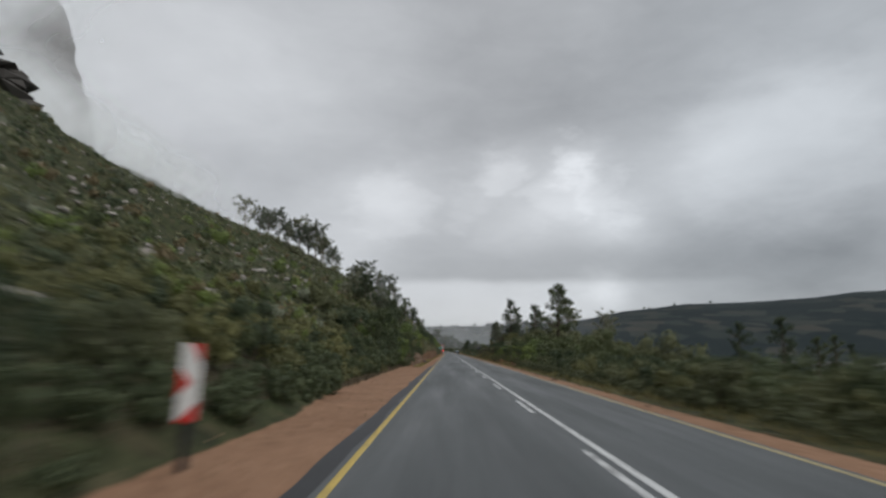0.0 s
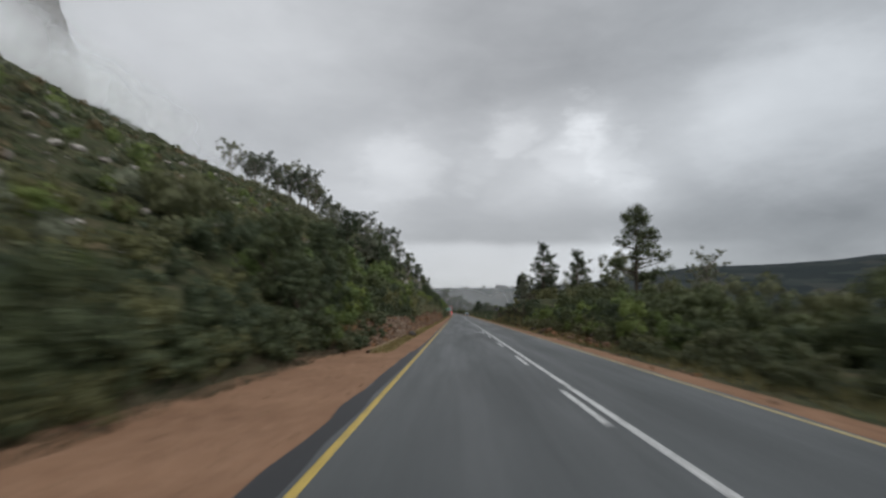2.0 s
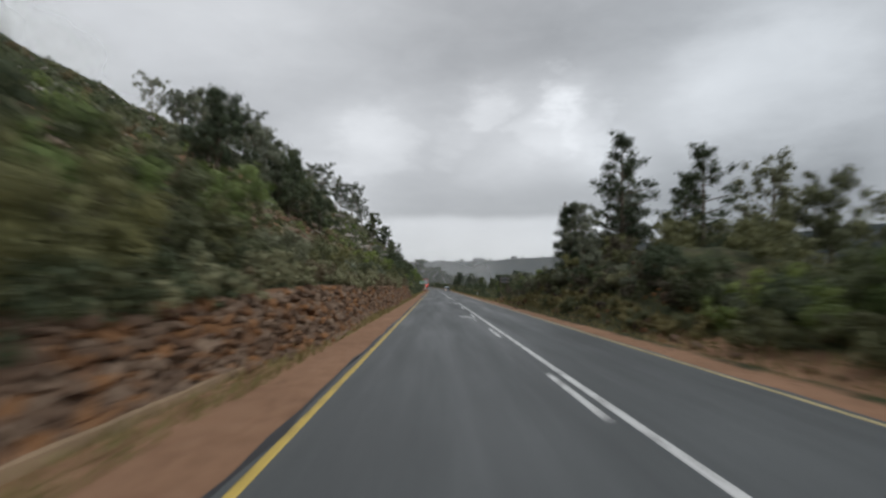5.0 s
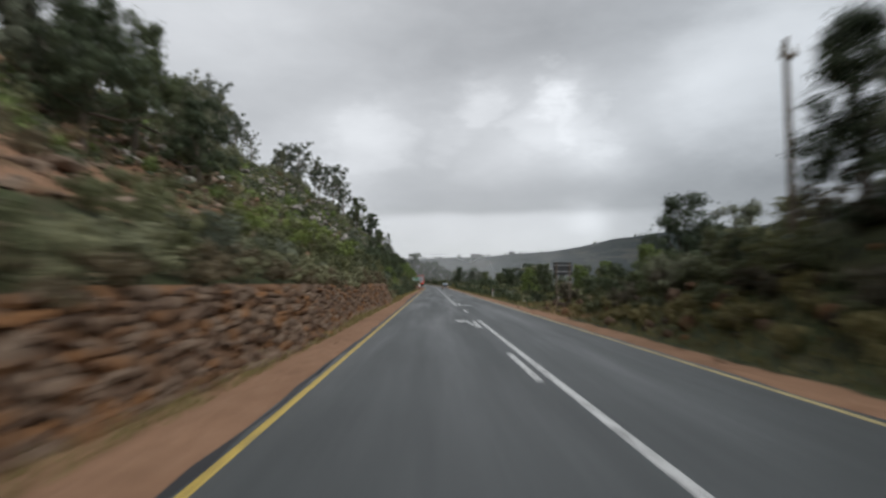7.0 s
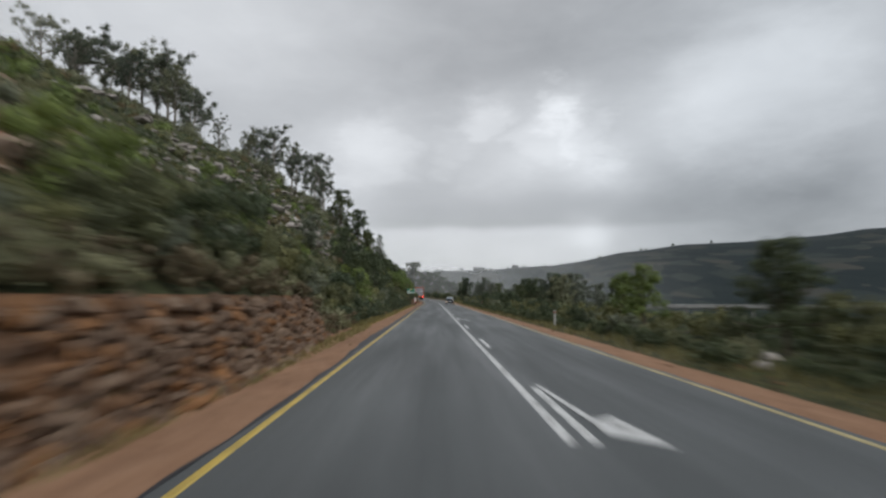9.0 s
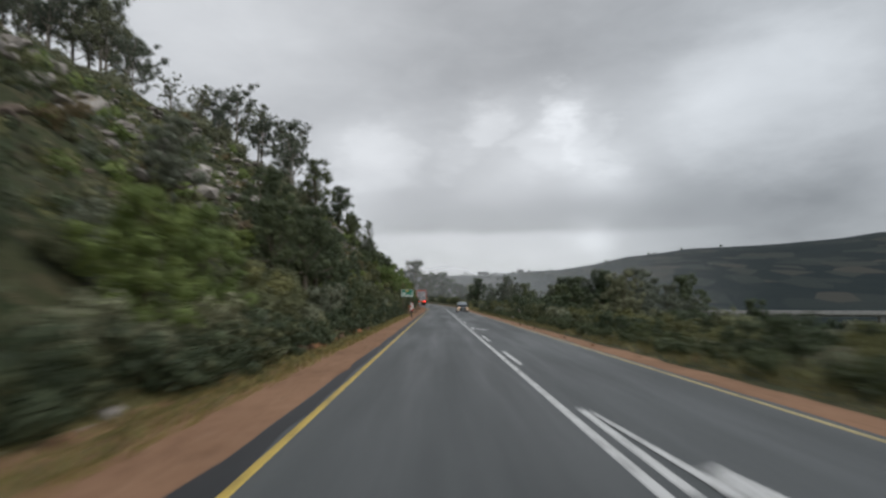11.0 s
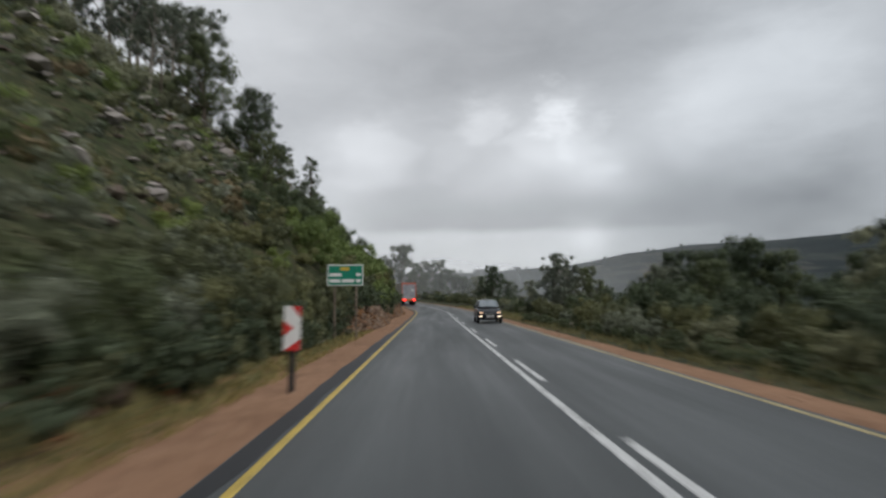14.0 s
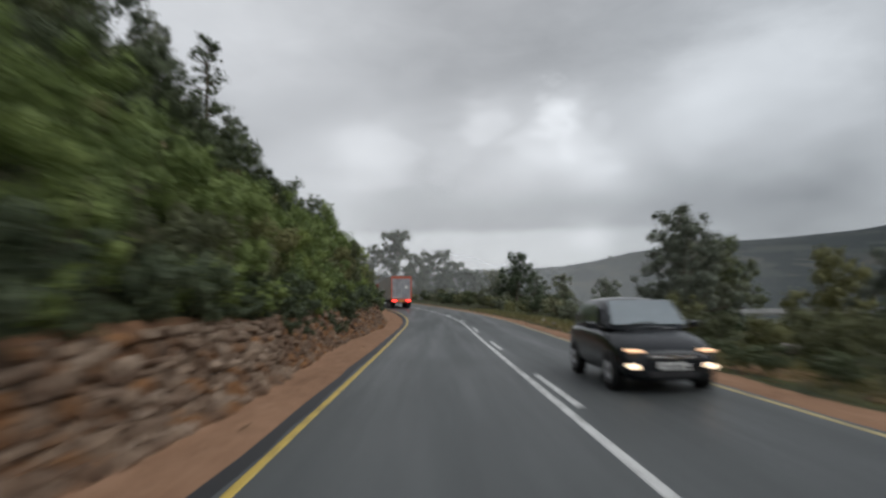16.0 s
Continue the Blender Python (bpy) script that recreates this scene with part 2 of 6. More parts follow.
def ground_material():
    m = Mat("hill_ground", 0.95, spec=0.2)
    fine, mid, big = m.noise(3.0, 6, 0.65), m.noise(0.35, 5, 0.6), m.noise(0.02, 4)
    cush = m.t.nodes.new("ShaderNodeTexVoronoi")
    cush.inputs["Scale"].default_value = 1.5
    m.link(m.pos.outputs["Position"], cush.inputs["Vector"])
    kind = m.t.nodes.new("ShaderNodeSeparateColor")
    m.link(cush.outputs["Color"], kind.inputs[0])
    heathy = m.ramp(kind.outputs[0], [(0.0, (0.016, 0.023, 0.010)), (0.3, (0.034, 0.044, 0.017)), (0.55, (0.052, 0.058, 0.026)), (0.75, (0.074, 0.066, 0.036)), (0.9, (0.036, 0.052, 0.018))])
    scrub = m.ramp(mid, [(0.3, (0.022, 0.026, 0.013)), (0.5, (0.048, 0.048, 0.025)), (0.7, (0.090, 0.080, 0.047))])
    scrub = m.mix(m.math("MULTIPLY", fine, 0.9), scrub, m.ramp(fine, [(0.38, (0.014, 0.018, 0.009)), (0.66, (0.125, 0.110, 0.070))]))
    scrub = m.mix(0.7, scrub, m.mix(1.0, heathy, m.ramp(fine, [(0.3, (0.5, 0.5, 0.5)), (0.7, (1.5, 1.5, 1.5))]), "MULTIPLY"))
    soil = m.ramp(fine, [(0.25, (0.130, 0.074, 0.044)), (0.5, (0.27, 0.155, 0.095)), (0.8, (0.40, 0.26, 0.175))])
    soil = m.mix(0.4, soil, m.ramp(mid, [(0.3, (0.16, 0.088, 0.052)), (0.7, (0.36, 0.215, 0.135))]))
    grass = m.ramp(fine, [(0.3, (0.10, 0.085, 0.035)), (0.7, (0.23, 0.195, 0.085))])
    # tilled and fallow land far off, its colours blued to imitate distance haze
    vor = m.t.nodes.new("ShaderNodeTexVoronoi")
    vor.inputs["Scale"].default_value = 0.024
    mp = m.t.nodes.new("ShaderNodeMapping")
    mp.inputs["Scale"].default_value = (1, 0.45, 1.6)
    m.link(m.pos.outputs["Position"], mp.inputs[0])
    m.link(mp.outputs[0], vor.inputs["Vector"])
    sepc = m.t.nodes.new("ShaderNodeSeparateColor")
    m.link(vor.outputs["Color"], sepc.inputs[0])
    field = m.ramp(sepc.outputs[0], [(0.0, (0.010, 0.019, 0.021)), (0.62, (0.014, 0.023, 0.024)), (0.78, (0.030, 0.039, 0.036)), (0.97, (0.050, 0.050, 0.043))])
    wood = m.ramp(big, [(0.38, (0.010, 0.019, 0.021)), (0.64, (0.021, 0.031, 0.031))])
    hazed_farland = m.mix(m.attr("fields"), wood, field)
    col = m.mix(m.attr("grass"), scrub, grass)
    col = m.mix(m.attr("far"), col, hazed_farland)
    edge = m.math("ADD", m.attr("bare"), m.math("MULTIPLY", m.math("SUBTRACT", mid, 0.5), 0.9))
    step = m.ramp(edge, [(0.42, (0, 0, 0)), (0.58, (1, 1, 1))])
    m.color(m.mix(step, col, soil))
    return m.bump(fine, 0.7, 0.12).m


def stone_material(name, tones):
    m = Mat(name, 0.9)
    rnd = m.obj.outputs["Random"]
    isl = m.pos.outputs["Random Per Island"]
    fac = m.math("ADD", m.math("MULTIPLY", rnd, 0.5), m.math("MULTIPLY", isl, 0.5))
    col = m.ramp(fac, tones)
    n = m.noise(6, 6, 0.65)
    m.color(m.mix(0.55, col, m.mix(1.0, col, m.ramp(n, [(0.3, (0.35, 0.3, 0.28)), (0.7, (1.5, 1.45, 1.4))]), "MULTIPLY")))
    return m.bump(n, 0.6, 0.05).m


M_GROUND = ground_material()
M_ROAD = asphalt_material()
M_TAR = plain("fresh_tar", (0.022, 0.023, 0.026), 0.6)
M_WHITE = paint_material("white_road_paint", (0.55, 0.56, 0.56), (0.13, 0.13, 0.13))
M_YELLOW = paint_material("yellow_road_paint", (0.50, 0.36, 0.075), (0.17, 0.13, 0.05))
M_FADED = paint_material("faded_yellow_paint", (0.42, 0.35, 0.17), (0.14, 0.125, 0.08))
M_BARK = bark_material()
M_GUMBARK = gum_bark_material()
M_STONE = stone_material("rust_stained_sandstone", [(0.15, (0.030, 0.021, 0.015)), (0.32, (0.080, 0.051, 0.034)), (0.44, (0.235, 0.118, 0.050)), (0.52, (0.105, 0.066, 0.043)), (0.64, (0.140, 0.097, 0.068)), (0.8, (0.205, 0.150, 0.108)), (0.93, (0.27, 0.21, 0.16))])
M_SLOPE = stone_material("brown_slope_stone", [(0.15, (0.07, 0.055, 0.045)), (0.5, (0.15, 0.12, 0.098)), (0.9, (0.27, 0.235, 0.20))])
M_PALE = stone_material("pale_sandstone", [(0.1, (0.165, 0.15, 0.138)), (0.6, (0.32, 0.30, 0.28)), (0.95, (0.51, 0.49, 0.46))])
M_CLIFF = stone_material("grey_cliff", [(0.1, (0.12, 0.115, 0.11)), (0.9, (0.22, 0.21, 0.2))])


# ---- mesh helpers ----
def mesh_data(name, verts, faces, mat, smooth_faces=False):
    me = bpy.data.meshes.new(name)
    verts = np.asarray(verts, np.float32)
    faces = np.asarray(faces, np.int32)
    me.vertices.add(len(verts))
    me.vertices.foreach_set("co", verts.ravel())
    k = faces.shape[1]
    me.loops.add(faces.size)
    me.loops.foreach_set("vertex_index", faces.ravel())
    me.polygons.add(len(faces))
    me.polygons.foreach_set("loop_start", np.arange(0, faces.size, k, dtype=np.int32))
    me.materials.append(mat)
    me.update(calc_edges=True)
    me.polygons.foreach_set("use_smooth", np.full(len(faces), smooth_faces))
    me.validate()
    return me


def mesh(name, verts, faces, mat, smooth_faces=False):
    return new(name, mesh_data(name, verts, faces, mat, smooth_faces))


def part(name, bm, material, parent, label=""):
    me = bpy.data.meshes.new(name)
    bm.to_mesh(me)
    bm.free()
    me.materials.append(material)
    ob = new(name, me)
    ob.parent = parent
    if label:
        tagged(ob, label)
    return ob


def part_mesh(name, me, parent):
    ob = new(name, me)
    ob.parent = parent
    return ob


def box(x0, x1, y0, y1, z0, z1, bevel=0.0, bm=None):
    bm = bm or bmesh.new()
    r = bmesh.ops.create_cube(bm, size=1.0, matrix=Matrix.LocRotScale(((x0 + x1) / 2, (y0 + y1) / 2, (z0 + z1) / 2), None, (x1 - x0, y1 - y0, z1 - z0)))
    if bevel:
        es = list({e for v in r["verts"] for e in v.link_edges})
        bmesh.ops.bevel(bm, geom=es, offset=bevel, segments=2, affect="EDGES", profile=0.5)
    return bm


def rod(a, b, ra, rb, n=8, bm=None):
    bm = bm or bmesh.new()
    a, b = Vector(a), Vector(b)
    d = b - a
    turn = d.to_track_quat("Z", "Y").to_matrix().to_4x4()
    bmesh.ops.create_cone(bm, cap_ends=True, segments=n, radius1=ra, radius2=rb, depth=d.length, matrix=Matrix.Translation((a + b) / 2) @ turn)
    return bm


def thing(name, label, category, at=(0, 0, 0), group="", rz=0.0, tilt=(0, 0)):
    ob = new(name)
    ob.empty_display_size = 0.2
    ob.matrix_basis = pose(*at, tilt[0], tilt[1], rz)
    return tagged(ob, label, category, group)


# ---- the lie of the land ----
BEND, CURVE = 318.0, 0.0028


def road_x(y):
    d = np.maximum(np.asarray(y, float) - BEND, 0)
    return -np.where(d < 110, CURVE * d * d, CURVE * 110 * (2 * d - 110))


def road_z(y):
    d = np.maximum(np.asarray(y, float) - 300, 0)
    return np.where(d < 80, 1.25 * (d / 72) ** 2, 1.543 + 0.0386 * np.minimum(d - 80, 140))


def smooth(a, b, v):
    k = np.clip((np.asarray(v, float) - a) / (b - a), 0, 1)
    return k * k * (3 - 2 * k)


def between(a, b, c, d, v):
    return smooth(a, b, v) * (1 - smooth(c, d, v))


def walled(y):
    return np.maximum(between(60, 70, 184, 196, y), between(278, 285, 352, 366, y))


def verge_left(y):
    """How wide the bare strip beside the road is."""
    return 3.1 - (1.85 - 0.4 * (1 - smooth(96, 112, y))) * walled(y) - 0.9 * between(188, 198, 276, 286, y) + 0.25 * np.sin(np.asarray(y) * 0.21) - 1.5 * (1 - smooth(12, 30, y))


def height(u, y):
    """Ground above the level of the road's start, u metres to the right of the road's centre."""
    u, y = np.asarray(u, float), np.asarray(y, float)
    base = road_z(y)
    left = -u - 4.35
    w = verge_left(y)
    b = 0.25 + (1.15 - 0.32 * (1 - smooth(98, 114, y)) - 0.38 * smooth(272, 284, y)) * walled(y)
    up = np.maximum(left - w - 0.55, 0)
    steep = 0.54 + 0.26 * smooth(110, 250, y) + 0.20 * smooth(275, 312, y)
    ease = 1 - smooth(395, 520, y)
    zl = -0.06 * smooth(0.0, 0.5, left) + b * smooth(w, w + 0.75, left)
    upper = 0.54 + 0.10 * smooth(110, 250, y)
    zl = zl + (steep * np.minimum(up, 16) + upper * np.clip(up - 16, 0, 24) + (0.48 + 0.12 * (1 - smooth(110, 190, y))) * np.clip(up - 40, 0, 230) + 0.15 * np.maximum(up - 270, 0)) * (0.08 + 0.92 * ease)
    zl = zl + 1.1 * np.sin(u * 0.11 + 1.3 * np.sin(y * 0.05)) * smooth(8, 40, up) + 0.35 * np.sin(y * 0.33 + u * 0.5) * smooth(1, 6, up)
    right = u - 3.45
    cut = 0.8 * between(66, 78, 106, 114, y) + 3.5 * between(108, 122, 140, 154, y) + 0.7 * between(146, 152, 160, 172, y)
    zr = -0.05 * smooth(0, 0.4, right) + cut * smooth(1.5 - 0.16 * cut, 3.2 + 0.75 * cut, right)
    fall = 0.14 - 0.05 * between(70, 90, 150, 175, y)
    zr = zr - fall * np.clip(right - 4.5, 0, 120) * smooth(4, 16, right) - 0.02 * np.clip(right - 125, 0, 600) + 0.25 * np.sin(y * 0.27 + u * 0.6) * smooth(2.5, 7, right)
    z = base + np.where(u < 0, zl, zr)
    xt = u + road_x(y)
    far = np.hypot(xt, y - 150)
    az = np.degrees(np.arctan2(xt, np.maximum(y - 150, 1)))
    ridge = np.interp(az, [-60, -4, 0, 4, 7, 10, 13, 15, 16.5, 18, 20, 23, 26, 30, 36, 60, 90], [1.6, 2.2, 2.15, 2.25, 2.45, 2.6, 2.8, 3.2, 3.6, 3.75, 3.95, 4.2, 4.25, 4.3, 4.8, 5.4, 5.6])
    wob = 0.05 * np.sin(az * 0.9) + 0.05 * np.sin(az * 2.3 + 1) + 0.03 * np.sin(az * 5.1) + 0.015 * np.sin(az * 11)
    zfar = np.tan(np.radians(ridge + wob)) * 2700 * smooth(700, 2700, far) ** 0.8 - 18 * smooth(400, 900, far) * (1 - smooth(900, 2000, far))
    keep = 1 - smooth(700, 1500, far)
    return np.where((xt > 0) | (y > 650), z * keep + zfar, z)


def ground_z(x, y):
    return float(height(x - road_x(y), y))


rng = np.random.default_rng(7)
us = np.concatenate([-np.geomspace(2600, 14.2, 66), np.arange(-14, 14.01, 0.35), np.geomspace(14.4, 4300, 78)])
ys = np.concatenate([np.arange(-40, 430, 1.4), np.geomspace(432, 4700, 84)])
U, Y = np.meshgrid(us, ys)
Z = height(U, Y)
rough_ground = rng.normal(0, 1, Z.shape)
Z = Z + rough_ground * 0.05 * smooth(4.4, 7.5, np.abs(U + 0.4)) + rough_ground * 0.5 * smooth(10, 60, -U) * (U < 0)
Z = np.where((U > -4.3) & (U < 3.4), road_z(Y) - 0.05, Z)
X = road_x(Y) + U
nu, ny = len(us), len(ys)
idx = np.arange(nu * ny).reshape(ny, nu)
quads = np.stack([idx[:-1, :-1], idx[:-1, 1:], idx[1:, 1:], idx[1:, :-1]], -1).reshape(-1, 4)
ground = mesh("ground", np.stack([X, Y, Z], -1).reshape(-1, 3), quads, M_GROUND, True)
tagged(ground, "scrubby hillside falling to a valley, with red gravel verges", "ground", kind="structure")


def point_value(ob, name, values):
    a = ob.data.attributes.new(name, "FLOAT", "POINT")
    a.data.foreach_set("value", np.asarray(values, np.float32).ravel())


LEFT = -U - 4.35
bare_left = np.where(LEFT > -0.5, 1 - smooth(verge_left(Y) - 0.2, verge_left(Y) + 0.5, LEFT) + 0.58 * between(104, 114, 182, 200, Y) * between(4, 6, 26, 36, LEFT) + 0.12 * between(215, 235, 330, 350, Y) * between(4, 7, 30, 45, LEFT) + 0.85 * walled(Y) * between(verge_left(Y) - 0.5, verge_left(Y), verge_left(Y) + 0.6, verge_left(Y) + 1.1, LEFT), 0)
RIGHT = U - 3.45
bare_right = np.where(RIGHT > -0.5, 1 - smooth(0.5, 1.05, RIGHT) + (0.75 - 0.45 * between(108, 118, 150, 156, Y)) * between(66, 76, 160, 172, Y) * between(0.8, 1.3, 2.0, 3.2, RIGHT) + 0.5 * between(284, 292, 330, 345, Y) * between(1, 1.5, 2.5, 3.5, RIGHT), 0)
point_value(ground, "bare", np.clip(np.maximum(bare_left, bare_right), 0, 1))
point_value(ground, "grass", between(190, 200, 278, 286, Y) * between(0.65, 1.1, 2.4, 3.0, LEFT))
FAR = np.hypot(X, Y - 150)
# how far the haze-blued land colours replace the near ones, by distance
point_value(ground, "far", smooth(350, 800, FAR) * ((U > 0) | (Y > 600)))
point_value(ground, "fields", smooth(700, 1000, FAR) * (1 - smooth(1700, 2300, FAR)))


def strip(name, u0, u1, y0, y1, lift, mat, step=1.4):
    n = max(2, int((y1 - y0) / step) + 1)
    yy = np.linspace(y0, y1, n)
    rows = [np.stack([road_x(yy) + u, yy, road_z(yy) + lift], -1) for u in np.linspace(u0, u1, max(2, int((u1 - u0) / 1.5) + 1))]
    v = np.concatenate(rows)
    f = [(j * n + i, (j + 1) * n + i, (j + 1) * n + i + 1, j * n + i + 1) for j in range(len(rows) - 1) for i in range(n - 1)]
    return mesh(name, v, f, mat)


def slab(name, u0, u1, y0, y1, top, bottom, mat, step=1.4, ragged=0.0):
    """A ribbon along the road with real edges."""
    n = max(2, int((y1 - y0) / step) + 1)
    yy = np.linspace(y0, y1, n)
    jit = ragged * rng.normal(0, 1, (2, n))
    e0, e1 = road_x(yy) + (u0(yy) if callable(u0) else u0) + jit[0], road_x(yy) + u1 + jit[1]
    z = road_z(yy)
    v = np.concatenate([np.stack(c, -1) for c in ((e0 - 0.02, yy, z + bottom), (e0, yy, z + top), (e1, yy, z + top), (e1 + 0.02, yy, z + bottom))])
    f = [(j * n + i, (j + 1) * n + i, (j + 1) * n + i + 1, j * n + i + 1) for j in range(3) for i in range(n - 1)]
    return mesh(name, v, f, mat)


def road_edge(y):
    """Where the asphalt ends on the hill side."""
    return -4.24 + 0.26 * between(58, 70, 176, 186, y) + 0.06 * between(186, 196, 262, 276, y) + 0.14 * smooth(276, 286, y)


tagged(slab("road", lambda y: road_edge(y) + 0.02, 3.26, -40, 620, 0.0, -0.12, M_ROAD, 1.4, 0.03), "worn grey two-lane asphalt road, damp in patches", "road", kind="structure")
tagged(slab("trim_1", road_edge, -3.9, -40, 600, 0.004, -0.1, M_TAR, 1.4, 0.035), "dark new tar edge strip beside the road", "road edge", kind="structure")


def line(name, u0, u1, y0, y1, mat, label):
    return tagged(slab(name, u0, u1, y0, y1, 0.008, 0.001, mat, 1.75), label, "road marking", kind="structure")


M_DRY = plain("pale_dry_earth", (0.26, 0.185, 0.115), 0.95, 0.0, 0.35, 3.0)
tagged(slab("kerb", -5.87, -5.76, 62, 106, 0.07, -0.1, M_DRY, 0.7, 0.03), "low lip of pale dry earth along the foot of the stones", "earth kerb", kind="structure")
line("trim_2", -3.815, -3.745, -40, 560, M_YELLOW, "yellow painted edge line on the asphalt")
line("trim_3", 3.06, 3.13, -40, 560, M_FADED, "faded yellow painted edge line on the asphalt")
line("trim_4", 0.085, 0.185, -40, 151.5, M_WHITE, "solid white painted no-overtaking line")
line("trim_5", -0.185, -0.085, 168.3, 560, M_WHITE, "solid white painted no-overtaking line")
OUT_DASHES = [16.6 + 10.13 * k for k in range(-5, 8)] + [87.5 + 11.95 * k for k in range(1, 6)]
BACK_DASHES = [168.3, 180.8, 192.4, 203.7, 214.3, 223.6, 233.5, 244.0, 253.6, 262.8, 271.8] + [281.0 + 10.6 * k for k in range(24)]
for y in OUT_DASHES:
    line("trim_6", -0.175, -0.085, y, y + 3.9, M_WHITE, "white painted dash of the centre line")
line("trim_6", 0.0, 0.1, 158.3, 162.0, M_WHITE, "white painted dash of the centre line")
for y in BACK_DASHES:
    line("trim_6", 0.085, 0.175, y, y + 4.1, M_WHITE, "white painted dash of the centre line")


def lane_arrow(y, side, way):
    """A lane-change arrow: a long slanted shaft out of the centre line and a swept head; way is the traffic's direction."""
    pts = [(0.19, 0.0), (0.26, 0.0), (0.46, 3.15), (0.74, 2.95), (0.92, 4.65), (0.34, 3.95), (0.36, 3.5)]
    bm = bmesh.new()
    f = bm.faces.new([bm.verts.new((side * a, y + way * b, 0.009 + float(road_z(y)))) for a, b in pts])
    bmesh.ops.recalc_face_normals(bm, faces=bm.faces)
    if f.normal.z < 0:
        f.normal_flip()
    bmesh.ops.triangulate(bm, faces=[f])
    me = bpy.data.meshes.new("trim_7")
    bm.to_mesh(me)
    bm.free()
    me.materials.append(M_WHITE)
    tagged(new("trim_7", me), "white painted lane-change arrow on the asphalt", "road arrow", kind="structure")


for y in (85.3, 120.6, 147.3):
    lane_arrow(y, -1, 1)
for y in (172.7, 207.6, 237.7):
    lane_arrow(y, 1, -1)


# ---- plants ----
def sprays(rg, clumps, count, size, up=0.35, aspect=0.4):
    """Leaf sprays, each a folded pair of triangles, over the outside of round clumps: verts, faces."""
    clumps = np.asarray(clumps, float)
    weight = clumps[:, 3] ** 2
    pick = rg.choice(len(clumps), count, p=weight / weight.sum())
    d = rg.normal(0, 1, (count, 3))
    d[:, 2] = d[:, 2] + up
    d /= np.linalg.norm(d, axis=1)[:, None]
    r = clumps[pick, 3] * (0.72 + 0.36 * rg.random(count) ** 0.7)
    c = clumps[pick, :3] + d * r[:, None] * np.array([1, 1, 0.85])
    n = d + rg.normal(0, 0.55, (count, 3))
    n /= np.linalg.norm(n, axis=1)[:, None]
    a = np.cross(n, rg.normal(0, 1, (count, 3)))
    a /= np.linalg.norm(a, axis=1)[:, None] + 1e-9
    b = np.cross(n, a)
    s = (size * (0.55 + 0.9 * rg.random(count)))[:, None]
    v = np.stack([c - a * s, c + b * s * aspect + n * s * 0.15, c + a * s - n * s * 0.1, c - b * s * aspect + n * s * 0.15], 1).reshape(-1, 3)
    f = np.arange(count * 4).reshape(-1, 4)
    return v, f


PHI = (1 + 5 ** 0.5) / 2
ICO_V = np.array([(-1, PHI, 0), (1, PHI, 0), (-1, -PHI, 0), (1, -PHI, 0), (0, -1, PHI), (0, 1, PHI), (0, -1, -PHI), (0, 1, -PHI), (PHI, 0, -1), (PHI, 0, 1), (-PHI, 0, -1), (-PHI, 0, 1)]) / (1 + PHI ** 2) ** 0.5


def ico_faces():
    """The twenty faces: all triples of corners that lie next to one another."""
    d = np.linalg.norm(ICO_V[:, None] - ICO_V[None], axis=2)
    e = d < 1.1
    out = []
    for i in range(12):
        for j in range(i + 1, 12):
            for k in range(j + 1, 12):
                if e[i, j] and e[j, k] and e[i, k]:
                    nrm = np.dot(np.cross(ICO_V[j] - ICO_V[i], ICO_V[k] - ICO_V[i]), ICO_V[i])
                    out.append((i, j, k) if nrm > 0 else (i, k, j))
    return np.array(out)


ICO_F = ico_faces()


def cores(rg, clumps, k=0.74):
    """Dense twiggy insides of the clumps, as uneven lumps."""
    vs, fs = [], []
    for i, (x, y, z, r) in enumerate(clumps):
        v = ICO_V * r * k * (0.8 + 0.35 * rg.random((12, 1))) * np.array([1, 1, 0.85]) + (x, y, z)
        vs.append(v)
        fs.append(ICO_F + 12 * i)
    f = np.concatenate(fs)
    return np.concatenate(vs), np.column_stack([f, f[:, 2]])


def join(*pieces):
    vs, fs, n = [], [], 0
    for v, f in pieces:
        vs.append(v)
        fs.append(f + n)
        n += len(v)
    return np.concatenate(vs), np.concatenate(fs)


def leaf_mesh(name, v, f, mat):
    """Quads, where a core's triangle repeats its last corner."""
    tri = f[:, 2] == f[:, 3]
    me = bpy.data.meshes.new(name)
    sizes = np.where(tri, 3, 4)
    flat = np.concatenate([row[:k] for row, k in zip(f, sizes)]) if tri.any() else f.ravel()
    me.vertices.add(len(v))
    me.vertices.foreach_set("co", np.asarray(v, np.float32).ravel())
    me.loops.add(len(flat))
    me.loops.foreach_set("vertex_index", np.asarray(flat, np.int32))
    me.polygons.add(len(f))
    me.polygons.foreach_set("loop_start", np.concatenate([[0], np.cumsum(sizes)[:-1]]).astype(np.int32))
    me.materials.append(mat)
    me.update(calc_edges=True)
    return me


def tube(points, radii, n=7):
    """A bent, tapered limb: verts, quads."""
    pts = [Vector(p) for p in points]
    vs = []
    for i, p in enumerate(pts):
        d = (pts[min(i + 1, len(pts) - 1)] - pts[max(i - 1, 0)]).normalized()
        a = d.orthogonal().normalized()
        b = d.cross(a)
        vs += [tuple(p + (a * math.cos(2 * math.pi * k / n) + b * math.sin(2 * math.pi * k / n)) * radii[i]) for k in range(n)]
    fs = [(i * n + k, i * n + (k + 1) % n, (i + 1) * n + (k + 1) % n, (i + 1) * n + k) for i in range(len(pts) - 1) for k in range(n)]
    return np.array(vs), np.array(fs)


